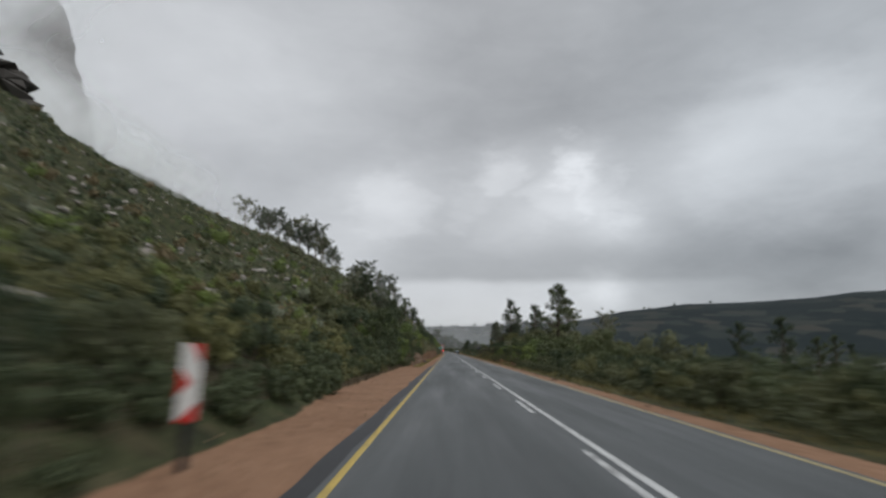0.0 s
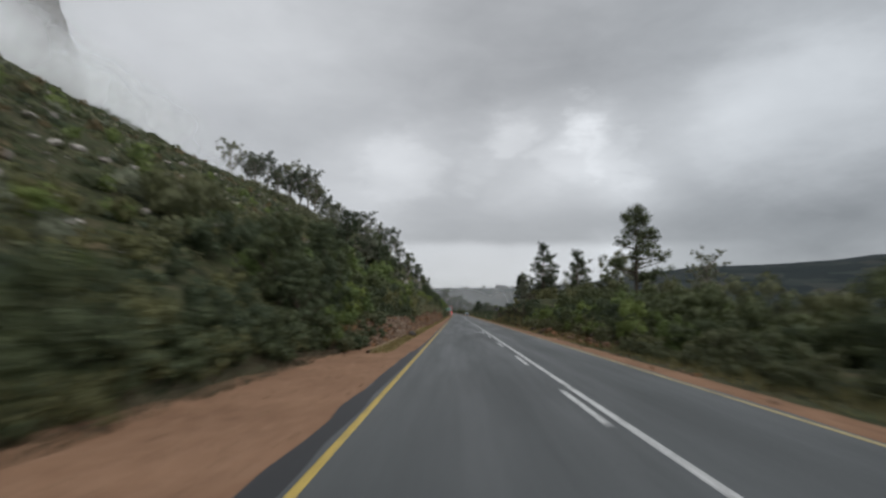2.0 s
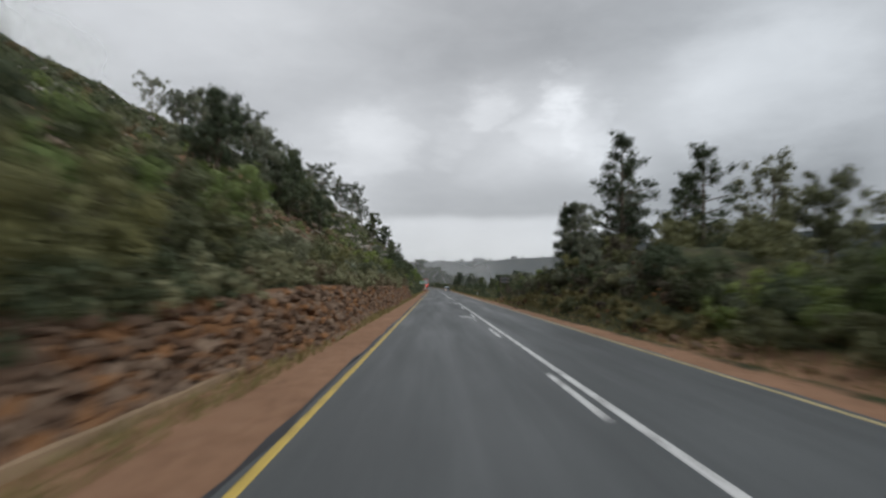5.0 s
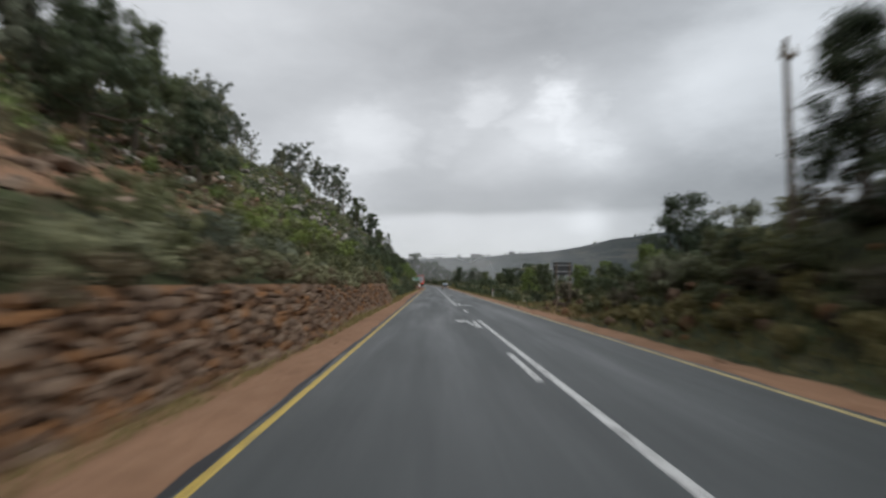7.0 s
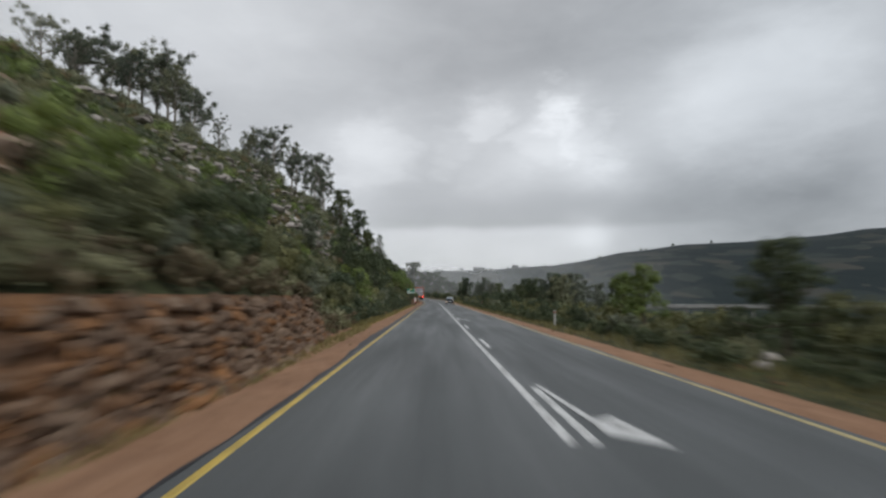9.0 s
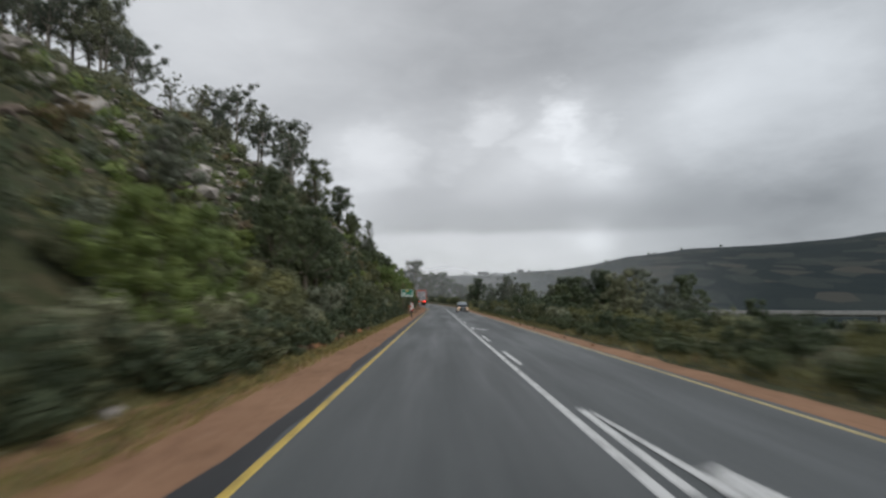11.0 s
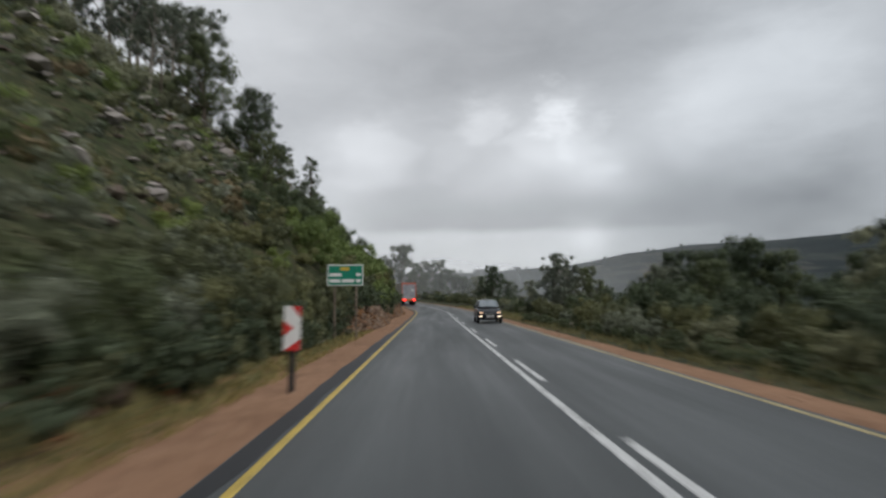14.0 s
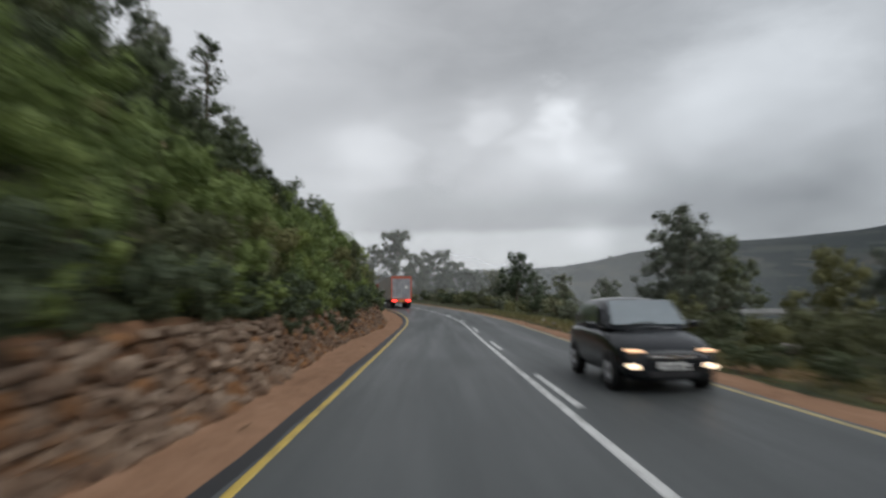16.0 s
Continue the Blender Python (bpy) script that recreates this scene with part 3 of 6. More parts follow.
def bush_meshes(seed, tone, tall=1.0, count=560, size=0.115):
    """A shrub one metre in radius: stems and crown."""
    rg = np.random.default_rng(seed)
    clumps = [(0, 0, 0.55 * tall, 0.62)]
    for k in range(14):
        a, q = rg.random() * 6.283, rg.random()
        rr = 0.35 + 0.45 * rg.random()
        clumps.append((math.cos(a) * rr, math.sin(a) * rr, (0.25 + 1.05 * q) * tall, 0.18 + 0.2 * rg.random()))
    crown = leaf_mesh("crown", *join(sprays(rg, clumps, count, size), cores(rg, clumps)), M_LEAF[tone])
    stems = [tube([(0.1 * math.cos(k * 2.1), 0.1 * math.sin(k * 2.1), -0.35), (0.2 * math.cos(k * 2.1), 0.2 * math.sin(k * 2.1), 0.3), (0.45 * math.cos(k * 2.1), 0.45 * math.sin(k * 2.1), 0.9 * tall)], [0.05, 0.035, 0.012], 5) for k in range(4)]
    stem = mesh_data("stem", *join(*stems), M_BARK, True)
    return stem, crown


BUSHES = [(tone, bush_meshes(10 + i, tone, tall)) for i, (tone, tall) in enumerate([
    ("olive", 1.0), ("olive", 0.8), ("dark", 1.1), ("dark", 0.9), ("bright", 1.0), ("bright", 1.2), ("grey", 0.85), ("grey", 0.7), ("olive", 1.2)])]
WORDS = {"olive": "olive-green fynbos shrub with dense small leaves", "dark": "dark green dense shrub with shaded inside",
         "bright": "fresh yellow-green leafy shrub beside the road", "grey": "grey-green low shrub with fine leaves"}


def bush(x, y, r, kinds, group, tall=1.0):
    tones = [b for b in BUSHES if b[0] in kinds]
    tone, (stem, crown) = tones[rng.integers(len(tones))]
    ob = thing("bush", WORDS[tone], "bush", (x, y, ground_z(x, y)), group, rng.random() * 360)
    ob.scale = (r, r, r * tall * (0.85 + 0.3 * rng.random()))
    part_mesh("stem", stem, ob)
    part_mesh("crown", crown, ob)
    return ob


def scatter(x0, x1, y0, y1, gap, r0, r1, kinds, group, tall=1.0):
    """Shrubs at uneven steps along one side of the road; x is from the road's centre."""
    y = y0
    while y < y1:
        u = x0 + (x1 - x0) * rng.random()
        r = r0 + (r1 - r0) * rng.random()
        bush(float(road_x(y)) + u, y, r, kinds, group, tall)
        y += gap * (0.6 + 0.8 * rng.random())


def thicket(name, label, x0, x1, y0, y1, gap, r0, r1, tone, tall=1.0, count=310):
    """A belt of shrubs that grow into one another behind the roadside ones, as one sheet of stuff."""
    rg = np.random.default_rng(int(abs(x0) * 100 + y0))
    vs, fs, n, y = [], [], 0, y0
    while y < y1:
        u = x0 + (x1 - x0) * rg.random()
        r = r0 + (r1 - r0) * rg.random()
        x = float(road_x(y)) + u
        z = ground_z(x, y)
        clumps = [(x, y, z + 0.5 * r * tall, 0.6 * r)]
        for k in range(11):
            a, q = rg.random() * 6.283, rg.random()
            rr = r * (0.3 + 0.5 * rg.random())
            clumps.append((x + math.cos(a) * rr, y + math.sin(a) * rr, z + (0.2 + 1.05 * q) * r * tall, (0.2 + 0.2 * rg.random()) * r))
        v, f = join(sprays(rg, clumps, int(0.78 * count), 0.155 * r), cores(rg, clumps))
        vs.append(v)
        fs.append(f + n)
        n += len(v)
        y += gap * (0.6 + 0.8 * rg.random())
    ob = new(name, leaf_mesh(name, np.concatenate(vs), np.concatenate(fs), M_LEAF[tone]))
    return tagged(ob, label, "thicket", kind="stuff")


# ---- trees ----
def pine_meshes(seed, h, crown_from, wide, count=2400, mat="dark", size=0.15):
    """A ragged pine: bare lower trunk, whorls of limbs that carry many small tufts, uneven outline."""
    rg = np.random.default_rng(seed)
    lean = rg.normal(0, 0.03, 2)
    trunk = [tube([(lean[0] * z, lean[1] * z, z) for z in np.linspace(-0.5, h * 0.97, 7)], np.linspace(0.026 * h, 0.012, 7))]
    clumps = []
    for k in range(34):
        q = crown_from + (1 - crown_from) * ((k + rg.random()) / 34.0)
        z = q * h
        a = rg.random() * 6.283
        t = (q - crown_from) / (1 - crown_from)
        reach = wide * (0.30 + 0.7 * math.sin(math.pi * min(1.0, 0.28 + 0.72 * (1 - t)) * 0.82)) * (1.08 - t) ** 0.55 * (0.35 + 0.75 * rg.random())
        cx, cy = lean[0] * z, lean[1] * z
        tip = (cx + math.cos(a) * reach, cy + math.sin(a) * reach, z + 0.2 * reach)
        trunk.append(tube([(cx, cy, z - 0.1 * reach), ((tip[0] + cx) / 2, (tip[1] + cy) / 2, z + 0.02 * reach), tip], [0.006 * h, 0.004 * h, 0.01], 5))
        for j in range(4):
            b = 0.35 + 0.7 * rg.random()
            o = rg.normal(0, 0.022 * h, 3)
            clumps.append((cx + (tip[0] - cx) * b + o[0], cy + (tip[1] - cy) * b + o[1], z + 0.2 * reach * b + abs(o[2]), (0.031 + 0.030 * rg.random()) * h))
    clumps.append((lean[0] * h, lean[1] * h, h * 0.985, 0.025 * h))
    crown = leaf_mesh("crown", *join(sprays(rg, clumps, count, size, 0.25, 0.3), cores(rg, clumps, 0.5)), M_FARLEAF[mat])
    return mesh_data("trunk", *join(*trunk), M_BARK, True), crown


def gum_meshes(seed, h, count=2100, mat="gum", bark=None, spread=0.27, size=0.15, low=0.26, puff=1.0):
    """A tall gum: a leader with rising pale limbs, leaves in many small separate tufts with sky between."""
    rg = np.random.default_rng(seed)
    bend = rg.normal(0, 0.045 * h, 2)
    at = lambda q: (bend[0] * q * q, bend[1] * q * q, q * h)
    limbs = [tube([(0, 0, -0.6)] + [at(q) for q in (0.2, 0.42, 0.64, 0.86)], [0.021 * h, 0.017 * h, 0.013 * h, 0.009 * h, 0.004 * h])]
    clumps = []
    for k in range(19):
        q = low + (0.84 - low) * (k + rg.random()) / 19
        a = k * 2.4 + rg.normal(0, 0.4)
        full = math.sin(math.pi * min(1, 0.22 + 0.78 * (q - low) / (0.95 - low))) ** 0.6
        out = spread * h * full * (0.45 + 0.7 * rg.random())
        x, y, z = at(q)
        rise = out * (0.55 + 0.7 * rg.random())
        tip = (x + math.cos(a) * out, y + math.sin(a) * out, min(z + rise, h * 0.96))
        mid = (x + math.cos(a) * out * 0.5, y + math.sin(a) * out * 0.5, z + rise * 0.35)
        limbs.append(tube([(x, y, z - 0.01 * h), mid, tip], [0.007 * h, 0.005 * h, 0.002 * h], 5))
        for j in range(7):
            b = 0.45 + 0.65 * rg.random()
            o = rg.normal(0, 0.034 * h, 3)
            clumps.append((x + (tip[0] - x) * b + o[0], y + (tip[1] - y) * b + o[1], z + (tip[2] - z) * b + o[2] * 0.8 + 0.02 * h, (0.019 + 0.025 * rg.random()) * h * puff))
    for j in range(8):
        o = rg.normal(0, 0.05 * h, 3)
        clumps.append((bend[0] * 0.85 + o[0], bend[1] * 0.85 + o[1], h * 0.93 - abs(o[2]), (0.02 + 0.02 * rg.random()) * h))
    crown = leaf_mesh("crown", *join(sprays(rg, clumps, count, size, 0.3, 0.4), cores(rg, clumps, 0.62)), M_FARLEAF[mat])
    return mesh_data("trunk", *join(*limbs), bark or M_GUMBARK, True), crown


def round_tree_meshes(seed, h, wide, mat, count=1700, size=0.14):
    """A broad, dense tree with a lumpy crown down to its skirts."""
    rg = np.random.default_rng(seed)
    limbs = [tube([(0, 0, -0.5), (0.1, 0.05, h * 0.3), (0.05, 0.1, h * 0.6)], [0.03 * h, 0.022 * h, 0.01 * h])]
    clumps = []
    for k in range(6):
        clumps.append((rg.normal(0, 0.12) * wide, rg.normal(0, 0.12) * wide, h * (0.3 + 0.1 * k), (0.46 - 0.04 * k) * wide))
    for k in range(62):
        a, q = rg.random() * 6.283, rg.random()
        rr = wide * (1.05 - 0.72 * q ** 1.3) * (0.45 + 0.58 * rg.random())
        z = h * (0.2 + 0.74 * q)
        clumps.append((math.cos(a) * rr, math.sin(a) * rr, z, (0.05 + 0.06 * rg.random()) * h))
        if k % 8 == 0:
            limbs.append(tube([(0, 0, h * 0.25), (math.cos(a) * rr * 0.5, math.sin(a) * rr * 0.5, z * 0.75), (math.cos(a) * rr, math.sin(a) * rr, z)], [0.012 * h, 0.008 * h, 0.004 * h], 5))
    crown = leaf_mesh("crown", *join(sprays(rg, clumps, count, size), cores(rg, clumps, 0.7)), M_LEAF[mat])
    return mesh_data("trunk", *join(*limbs), M_BARK, True), crown


def tree(name, label, meshes, x, y, scale=1.0, group="", z=None, rz=None):
    zz = ground_z(x, y) if z is None else z
    ob = thing(name, label, "tree", (x, y, zz), group, rng.random() * 360 if rz is None else rz)
    ob.scale = (scale, scale, scale)
    part_mesh("trunk", meshes[0], ob)
    part_mesh("crown", meshes[1], ob)
    return ob


# tall pines and broad trees on the valley side
PINE_A = pine_meshes(31, 12.0, 0.38, 4.3, 6600, size=0.17)
PINE_B = pine_meshes(32, 12.0, 0.12, 4.9, 5600, size=0.18)
PINE_C = pine_meshes(33, 10.0, 0.08, 3.2, 3400)
ROUND_A = round_tree_meshes(34, 8.0, 3.4, "dark", 1800, 0.165)
ROUND_SLIM = round_tree_meshes(37, 8.0, 1.9, "dark", 2600)
ROUND_B = round_tree_meshes(35, 7.0, 3.2, "olive", 1800, 0.165)
ROUND_G = round_tree_meshes(38, 7.0, 2.6, "bright", 1800, 0.165)
ROUND_C = round_tree_meshes(36, 9.0, 4.0, "gum", 1800, 0.165)
GUM_FULL = gum_meshes(46, 12.0, 3600, spread=0.25, size=0.17, low=0.16, puff=2.0)
GUM_FULLER = gum_meshes(47, 12.0, 3600, spread=0.34, size=0.17, low=0.1, puff=2.2)
GUM_A = gum_meshes(41, 12.0, 3900, puff=1.5, low=0.24)
GUM_B = gum_meshes(42, 12.0, 3600, low=0.32, puff=1.4)
GUM_C = gum_meshes(43, 12.0, 3900, spread=0.33, puff=1.5, low=0.26)
GUM_THIN = gum_meshes(44, 10.0, 700, spread=0.2)
CYPRESS = pine_meshes(45, 10.0, 0.06, 3.0, 3200, "dark", 0.14)


def stand(name, label, meshes, x, y, top, full, group=""):
    """A tree whose top is at height top; full is the height of its mesh."""
    base = ground_z(x, y)
    return tree(name, label, meshes, x, y, (top - base) / full, group)


PINE_WORDS = "tall ragged pine with a bare lower trunk"
stand("pine_tree", PINE_WORDS, PINE_A, 15.0, 97.5, 11.6, 12.0, "pines on the valley side")
stand("pine_tree", PINE_WORDS, PINE_B, 11.4, 136, 12.6, 12.0, "pines on the valley side")
stand("pine_tree", PINE_WORDS, PINE_B, 18.6, 142, 10.8, 12.0, "pines on the valley side")
stand("pine_tree", PINE_WORDS, PINE_B, 16.4, 134, 11.4, 12.0, "pines on the valley side")
stand("pine_tree", PINE_WORDS, PINE_C, 13.2, 140, 10.8, 10.0, "pines on the valley side")
stand("broad_tree", "broad leafy tree with a rounded olive crown", ROUND_B, 19.5, 125, 8.4, 7.0, "broad trees on the valley side")
stand("gum_tree", "open-crowned gum tree among the pines", GUM_C, 24.6, 140, 11.6, 12.0, "gums on the valley side")
stand("broad_tree", "broad dark tree with a lumpy crown", ROUND_C, 8.6, 136.2, 8.2, 9.0, "broad trees on the valley side")
stand("broad_tree", "broad dark tree with a lumpy crown", ROUND_C, 12.2, 138, 9.4, 9.0, "broad trees on the valley side")
stand("broad_tree", "dark dense broad tree", ROUND_SLIM, 8.4, 139.5, 8.4, 8.0, "broad trees on the valley side")
stand("broad_tree", "dark dense broad tree", ROUND_A, 15.4, 166, 7.7, 8.0, "broad trees on the valley side")
stand("broad_tree", "dark dense broad tree", ROUND_C, 20.0, 168, 7.6, 9.0, "broad trees on the valley side")
stand("gum_tree", "thin half-bare gum tree", GUM_THIN, 23.0, 101, 8.6, 10.0, "gums on the valley side")
stand("gum_tree", "thin half-bare gum tree", GUM_THIN, 26.0, 110, 8.0, 10.0, "gums on the valley side")
for x, y, top in ((28, 288, 7.2), (24, 284, 6.6), (34, 294, 5.0), (21, 300, 5.8), (27, 307, 7.6), (47, 318, 7.2), (30, 276, 2.6), (17, 292, 4.4), (33, 266, 2.0)):
    stand("broad_tree", "dark rounded tree among others below the road", ROUND_A if x % 2 else ROUND_C, x, y, top, 8.0 if x % 2 else 9.0, "broad trees below the road")
stand("broad_tree", "open-crowned olive tree beside the road", ROUND_C, 10.4, 313, 5.7, 9.0, "broad trees on the valley side")
stand("broad_tree", "dark dense broad tree", ROUND_A, 9.0, 364, 8.2, 8.0, "broad trees on the valley side")
stand("broad_tree", "dark dense broad tree", ROUND_C, 19.0, 309, 4.6, 9.0, "broad trees on the valley side")
stand("broad_tree", "dark dense broad tree", ROUND_B, 24.0, 322, 5.0, 7.0, "broad trees on the valley side")
stand("broad_tree", "dark dense broad tree", ROUND_A, 30.0, 306, 6.2, 8.0, "broad trees on the valley side")
for x, y, top in ((38, 75, 5.8), (31.5, 72, 5.0), (44, 78, 3.6), (50, 84, 4.0), (56, 90, 3.0)):
    stand("cypress_tree", "dark upright conifer in the valley", CYPRESS, x, y, top, 10.0, "conifers in the valley")

# gums on the hill and at the bend
GUM_WORDS = "tall gum tree with pale limbs and an open crown"
HILL_GUMS = ((-35, 332, 42.4, 0), (-47.4, 335, 50.0, 2), (-31, 318, 35.5, 1), (-41, 330, 44.0, 1), (-53, 336, 49.0, 0), (-38, 322, 38.5, 2), (-44, 314, 38.5, 0), (-28, 306, 29.5, 1), (-50, 320, 45.0, 1),
             (-75, 328, 70.0, 0), (-70, 321, 62.0, 1), (-80, 332, 69.0, 2), (-86, 336, 75.0, 0), (-93, 338, 74.0, 1), (-99, 340, 80.0, 2), (-106, 340, 80.0, 0), (-119, 341, 87.0, 2), (-112, 346, 82.0, 1),
             (-83, 322, 67.0, 1), (-64, 318, 55.0, 0), (-72, 336, 62.0, 2), (-90, 326, 68.0, 0), (-102, 330, 76.0, 1))
stand("gum_tree", "thin half-bare gum tree above the slope", GUM_THIN, -65.4, 342, 56.0, 10.0, "gums on the hill")
for x, y, top, s in HILL_GUMS:
    stand("gum_tree", GUM_WORDS, (GUM_A, GUM_B, GUM_C)[s], x, y, top, 12.0, "gums on the hill")
for x, y, top, k in ((-9.3, 400, 15.8, 0), (-13.0, 404, 12.5, 1), (-5.5, 405, 11.5, 1), (-2.0, 401, 11.2, 1), (2.0, 406, 10.0, 0), (5.5, 402, 7.6, 1), (10, 408, 8.2, 0), (15, 412, 7.6, 1)):
    stand("gum_tree", "rounded dense gum tree at the bend of the road", (GUM_FULL, GUM_FULLER)[k], x, y, top, 12.0, "gums at the bend")
for x, y, top in ((9, 388, 6.8), (15, 384, 6.4), (21, 392, 6.6), (30, 396, 6.2), (37, 388, 5.2), (0, 397, 8.5), (6, 401, 8.0), (12, 405, 7.2), (-4, 395, 8.0), (18, 410, 6.5), (26, 380, 5.0)):
    stand("broad_tree", "dark rounded tree at the bend of the road", ROUND_C, x, y, top, 9.0, "trees at the bend")
stand("gum_tree", "open-crowned tree beside the road", GUM_C, 11.6, 315, 6.3, 12.0, "gums on the valley side")
for x, y, top, k in ((20.5, 306, 6.2, 0), (24.5, 309, 6.8, 1), (18.0, 303, 5.0, 1), (12.9, 316.5, 5.4, 1), (28.5, 312, 6.6, 0), (15.5, 319, 5.4, 0)):
    stand("broad_tree", "dark rounded tree beyond the valley verge", (ROUND_A, ROUND_C)[k], x, y, top, (8.0, 9.0)[k], "trees beyond the valley verge")
stand("pine_tree", "slim dark pine above the road", PINE_C, -15.4, 318, 17.2, 10.0)
stand("broad_tree", "dark dense tree on the slope", ROUND_A, -18.5, 154, 15.0, 8.0, "dark trees on the slope")
for x, y, top, k in ((-12.5, 303, 10.5, 0), (-14.5, 309, 13.5, 1), (-20.3, 312, 23.5, 0), (-18.6, 317, 19.0, 1), (-24, 309, 28.0, 0), (-17.0, 305, 17.0, 0), (-16.5, 326, 15.5, 1), (-13.0, 322, 10.5, 0), (-16.5, 151, 14.3, 0),
                     (-19.5, 152, 18.0, 1), (-23, 150, 20.5, 0), (-17.5, 165, 15.0, 1), (-15.0, 160, 12.4, 0), (-19.0, 160.5, 17.5, 0), (-20, 170, 15.0, 0), (-27, 158, 23.5, 1)):
    stand("broad_tree", "dark dense tree on the slope", (ROUND_A, ROUND_C)[k], x, y, top, (8.0, 9.0)[k], "dark trees on the slope")
for x, y, top in ((-8.3, 60.5, 3.6), (-8.0, 64.0, 3.9), (-9.4, 62, 5.6), (-9.0, 67, 5.9), (-9.8, 71.5, 6.6), (-9.8, 87, 5.3), (-10.2, 93, 5.5), (-9.9, 101, 5.4)):
    stand("broad_tree", "dark dense shrubby tree above the stones", ROUND_A, x, y, top, 8.0, "dark trees above the stones")
for x, y, top in ((8.8, 155, 3.5), (10.2, 167, 3.1), (9.3, 171.5, 3.0), (8.9, 192, 3.3), (9.7, 198, 3.1)):
    stand("broad_tree", "low fresh green tree beside the valley verge", ROUND_G, x, y, top, 7.0, "green trees beside the valley verge")
stand("broad_tree", "dark dense broad tree", ROUND_A, 7.9, 178, 3.3, 8.0, "broad trees on the valley side")
stand("broad_tree", "fresh green broad tree above the stones", ROUND_G, -9.6, 296, 6.6, 7.0, "green trees above the stones")
stand("broad_tree", "fresh green broad tree above the stones", ROUND_G, -9.2, 304, 6.2, 7.0, "green trees above the stones")
stand("broad_tree", "fresh green broad tree above the stones", ROUND_G, -11.6, 292.5, 8.2, 7.0, "green trees above the stones")
stand("broad_tree", "fresh green broad tree above the stones", ROUND_G, -12.0, 299, 9.0, 7.0, "green trees above the stones")
stand("broad_tree", "fresh green broad tree above the stones", ROUND_G, -9.0, 330, 5.6, 7.0, "green trees above the stones")
for x, y, top in ((-9.0, 239.5, 6.6), (-9.3, 235.5, 6.8), (-9.1, 231.6, 7.0), (-9.9, 228.0, 6.6), (-11.5, 233.5, 7.6)):
    stand("broad_tree", "tall dark dense tree leaning over the grassy verge", ROUND_A, x, y, top, 8.0, "dark trees beside the road")
stand("broad_tree", "tall dark shrubby tree beside the road", ROUND_A, -10.6, 246, 6.6, 8.0, "dark trees beside the road")
stand("broad_tree", "fresh green broad tree beside the road", ROUND_G, -7.7, 210.6, 4.0, 7.0, "green trees beside the road")
stand("broad_tree", "fresh green broad tree beside the road", ROUND_G, -8.0, 214.0, 4.2, 7.0, "green trees beside the road")
stand("broad_tree", "fresh green broad tree above the stones", ROUND_G, -9.4, 76, 5.7, 7.0, "green trees above the stones")
stand("broad_tree", "fresh green broad tree above the stones", ROUND_G, -10.2, 81, 4.9, 7.0, "green trees above the stones")
stand("broad_tree", "dark dense tree on the slope", ROUND_A, -13, 238, 10.5, 8.0, "dark trees on the slope")
stand("broad_tree", "dark dense tree on the slope", ROUND_A, -12, 246, 9.0, 8.0, "dark trees on the slope")
stand("broad_tree", "dark dense tree on the slope", ROUND_C, -15, 228, 11.0, 9.0, "dark trees on the slope")

# shrubs along the road, stretch by stretch
HILL, VALLEY = "shrubs along the hill side of the road", "shrubs along the valley side of the road"
scatter(-9.0, -8.1, 4, 60, 2.0, 0.7, 1.15, ("olive", "dark", "dark"), HILL, 1.05)
scatter(-7.7, -7.1, 62, 106, 1.9, 0.7, 1.3, ("olive", "bright", "dark", "olive"), HILL, 1.1)
scatter(-7.5, -6.9, 106, 190, 2.1, 0.6, 1.15, ("olive", "grey"), HILL, 1.0)
scatter(-7.9, -7.1, 170, 278, 1.8, 0.75, 1.3, ("olive", "grey", "dark", "olive"), HILL, 1.15)
scatter(-7.6, -7.0, 280, 352, 1.8, 0.8, 1.4, ("bright", "olive"), HILL, 1.15)
scatter(5.9, 7.2, 3, 66, 2.1, 0.7, 1.15, ("olive", "dark", "dark"), VALLEY, 0.9)
scatter(6.3, 7.6, 64, 112, 2.1, 0.7, 1.15, ("bright", "dark", "dark"), VALLEY, 1.1)
scatter(6.6, 8.2, 110, 168, 1.7, 0.6, 1.1, ("olive", "grey", "dark"), VALLEY, 0.9)
thicket("skirt_thicket", "olive shrubs low on the bank of the valley verge", 5.4, 6.9, 64, 112, 0.9, 0.4, 0.8, "olive", 0.95, 170)
thicket("skirt_thicket", "fresh green shrubs low on the bank of the valley verge", 5.8, 7.4, 70, 112, 1.8, 0.5, 0.95, "bright", 1.0, 190)
thicket("roadside_thicket", "brown dry scrub on the cut bank", 6.0, 9.5, 110, 170, 1.8, 0.5, 1.0, "brown", 0.9)
thicket("roadside_thicket", "dry yellow-brown scrub low on the cut bank", 5.0, 6.4, 110, 156, 0.8, 0.35, 0.65, "dry", 0.75, 160)
thicket("roadside_thicket", "olive scrub low on the cut bank", 5.2, 7.5, 111, 156, 1.1, 0.4, 0.8, "olive", 0.8, 160)
scatter(6.0, 7.4, 172, 240, 2.0, 0.45, 0.85, ("olive", "dark", "grey"), VALLEY, 0.95)
scatter(6.0, 7.2, 240, 290, 2.2, 0.7, 1.2, ("olive", "dark", "grey"), VALLEY, 1.0)
scatter(7.5, 9.5, 292, 392, 3.4, 0.8, 1.4, ("olive", "dark", "grey"), VALLEY, 0.9)
OLIVE, DARK, BRIGHT, GREY = "olive fynbos thicket behind the verge", "dark green thicket behind the verge", "fresh yellow-green thicket behind the verge", "grey-green thicket behind the verge"
thicket("roadside_thicket", OLIVE, -12.5, -9.6, 0, 60, 1.1, 0.55, 0.95, "olive", 0.9, 130)
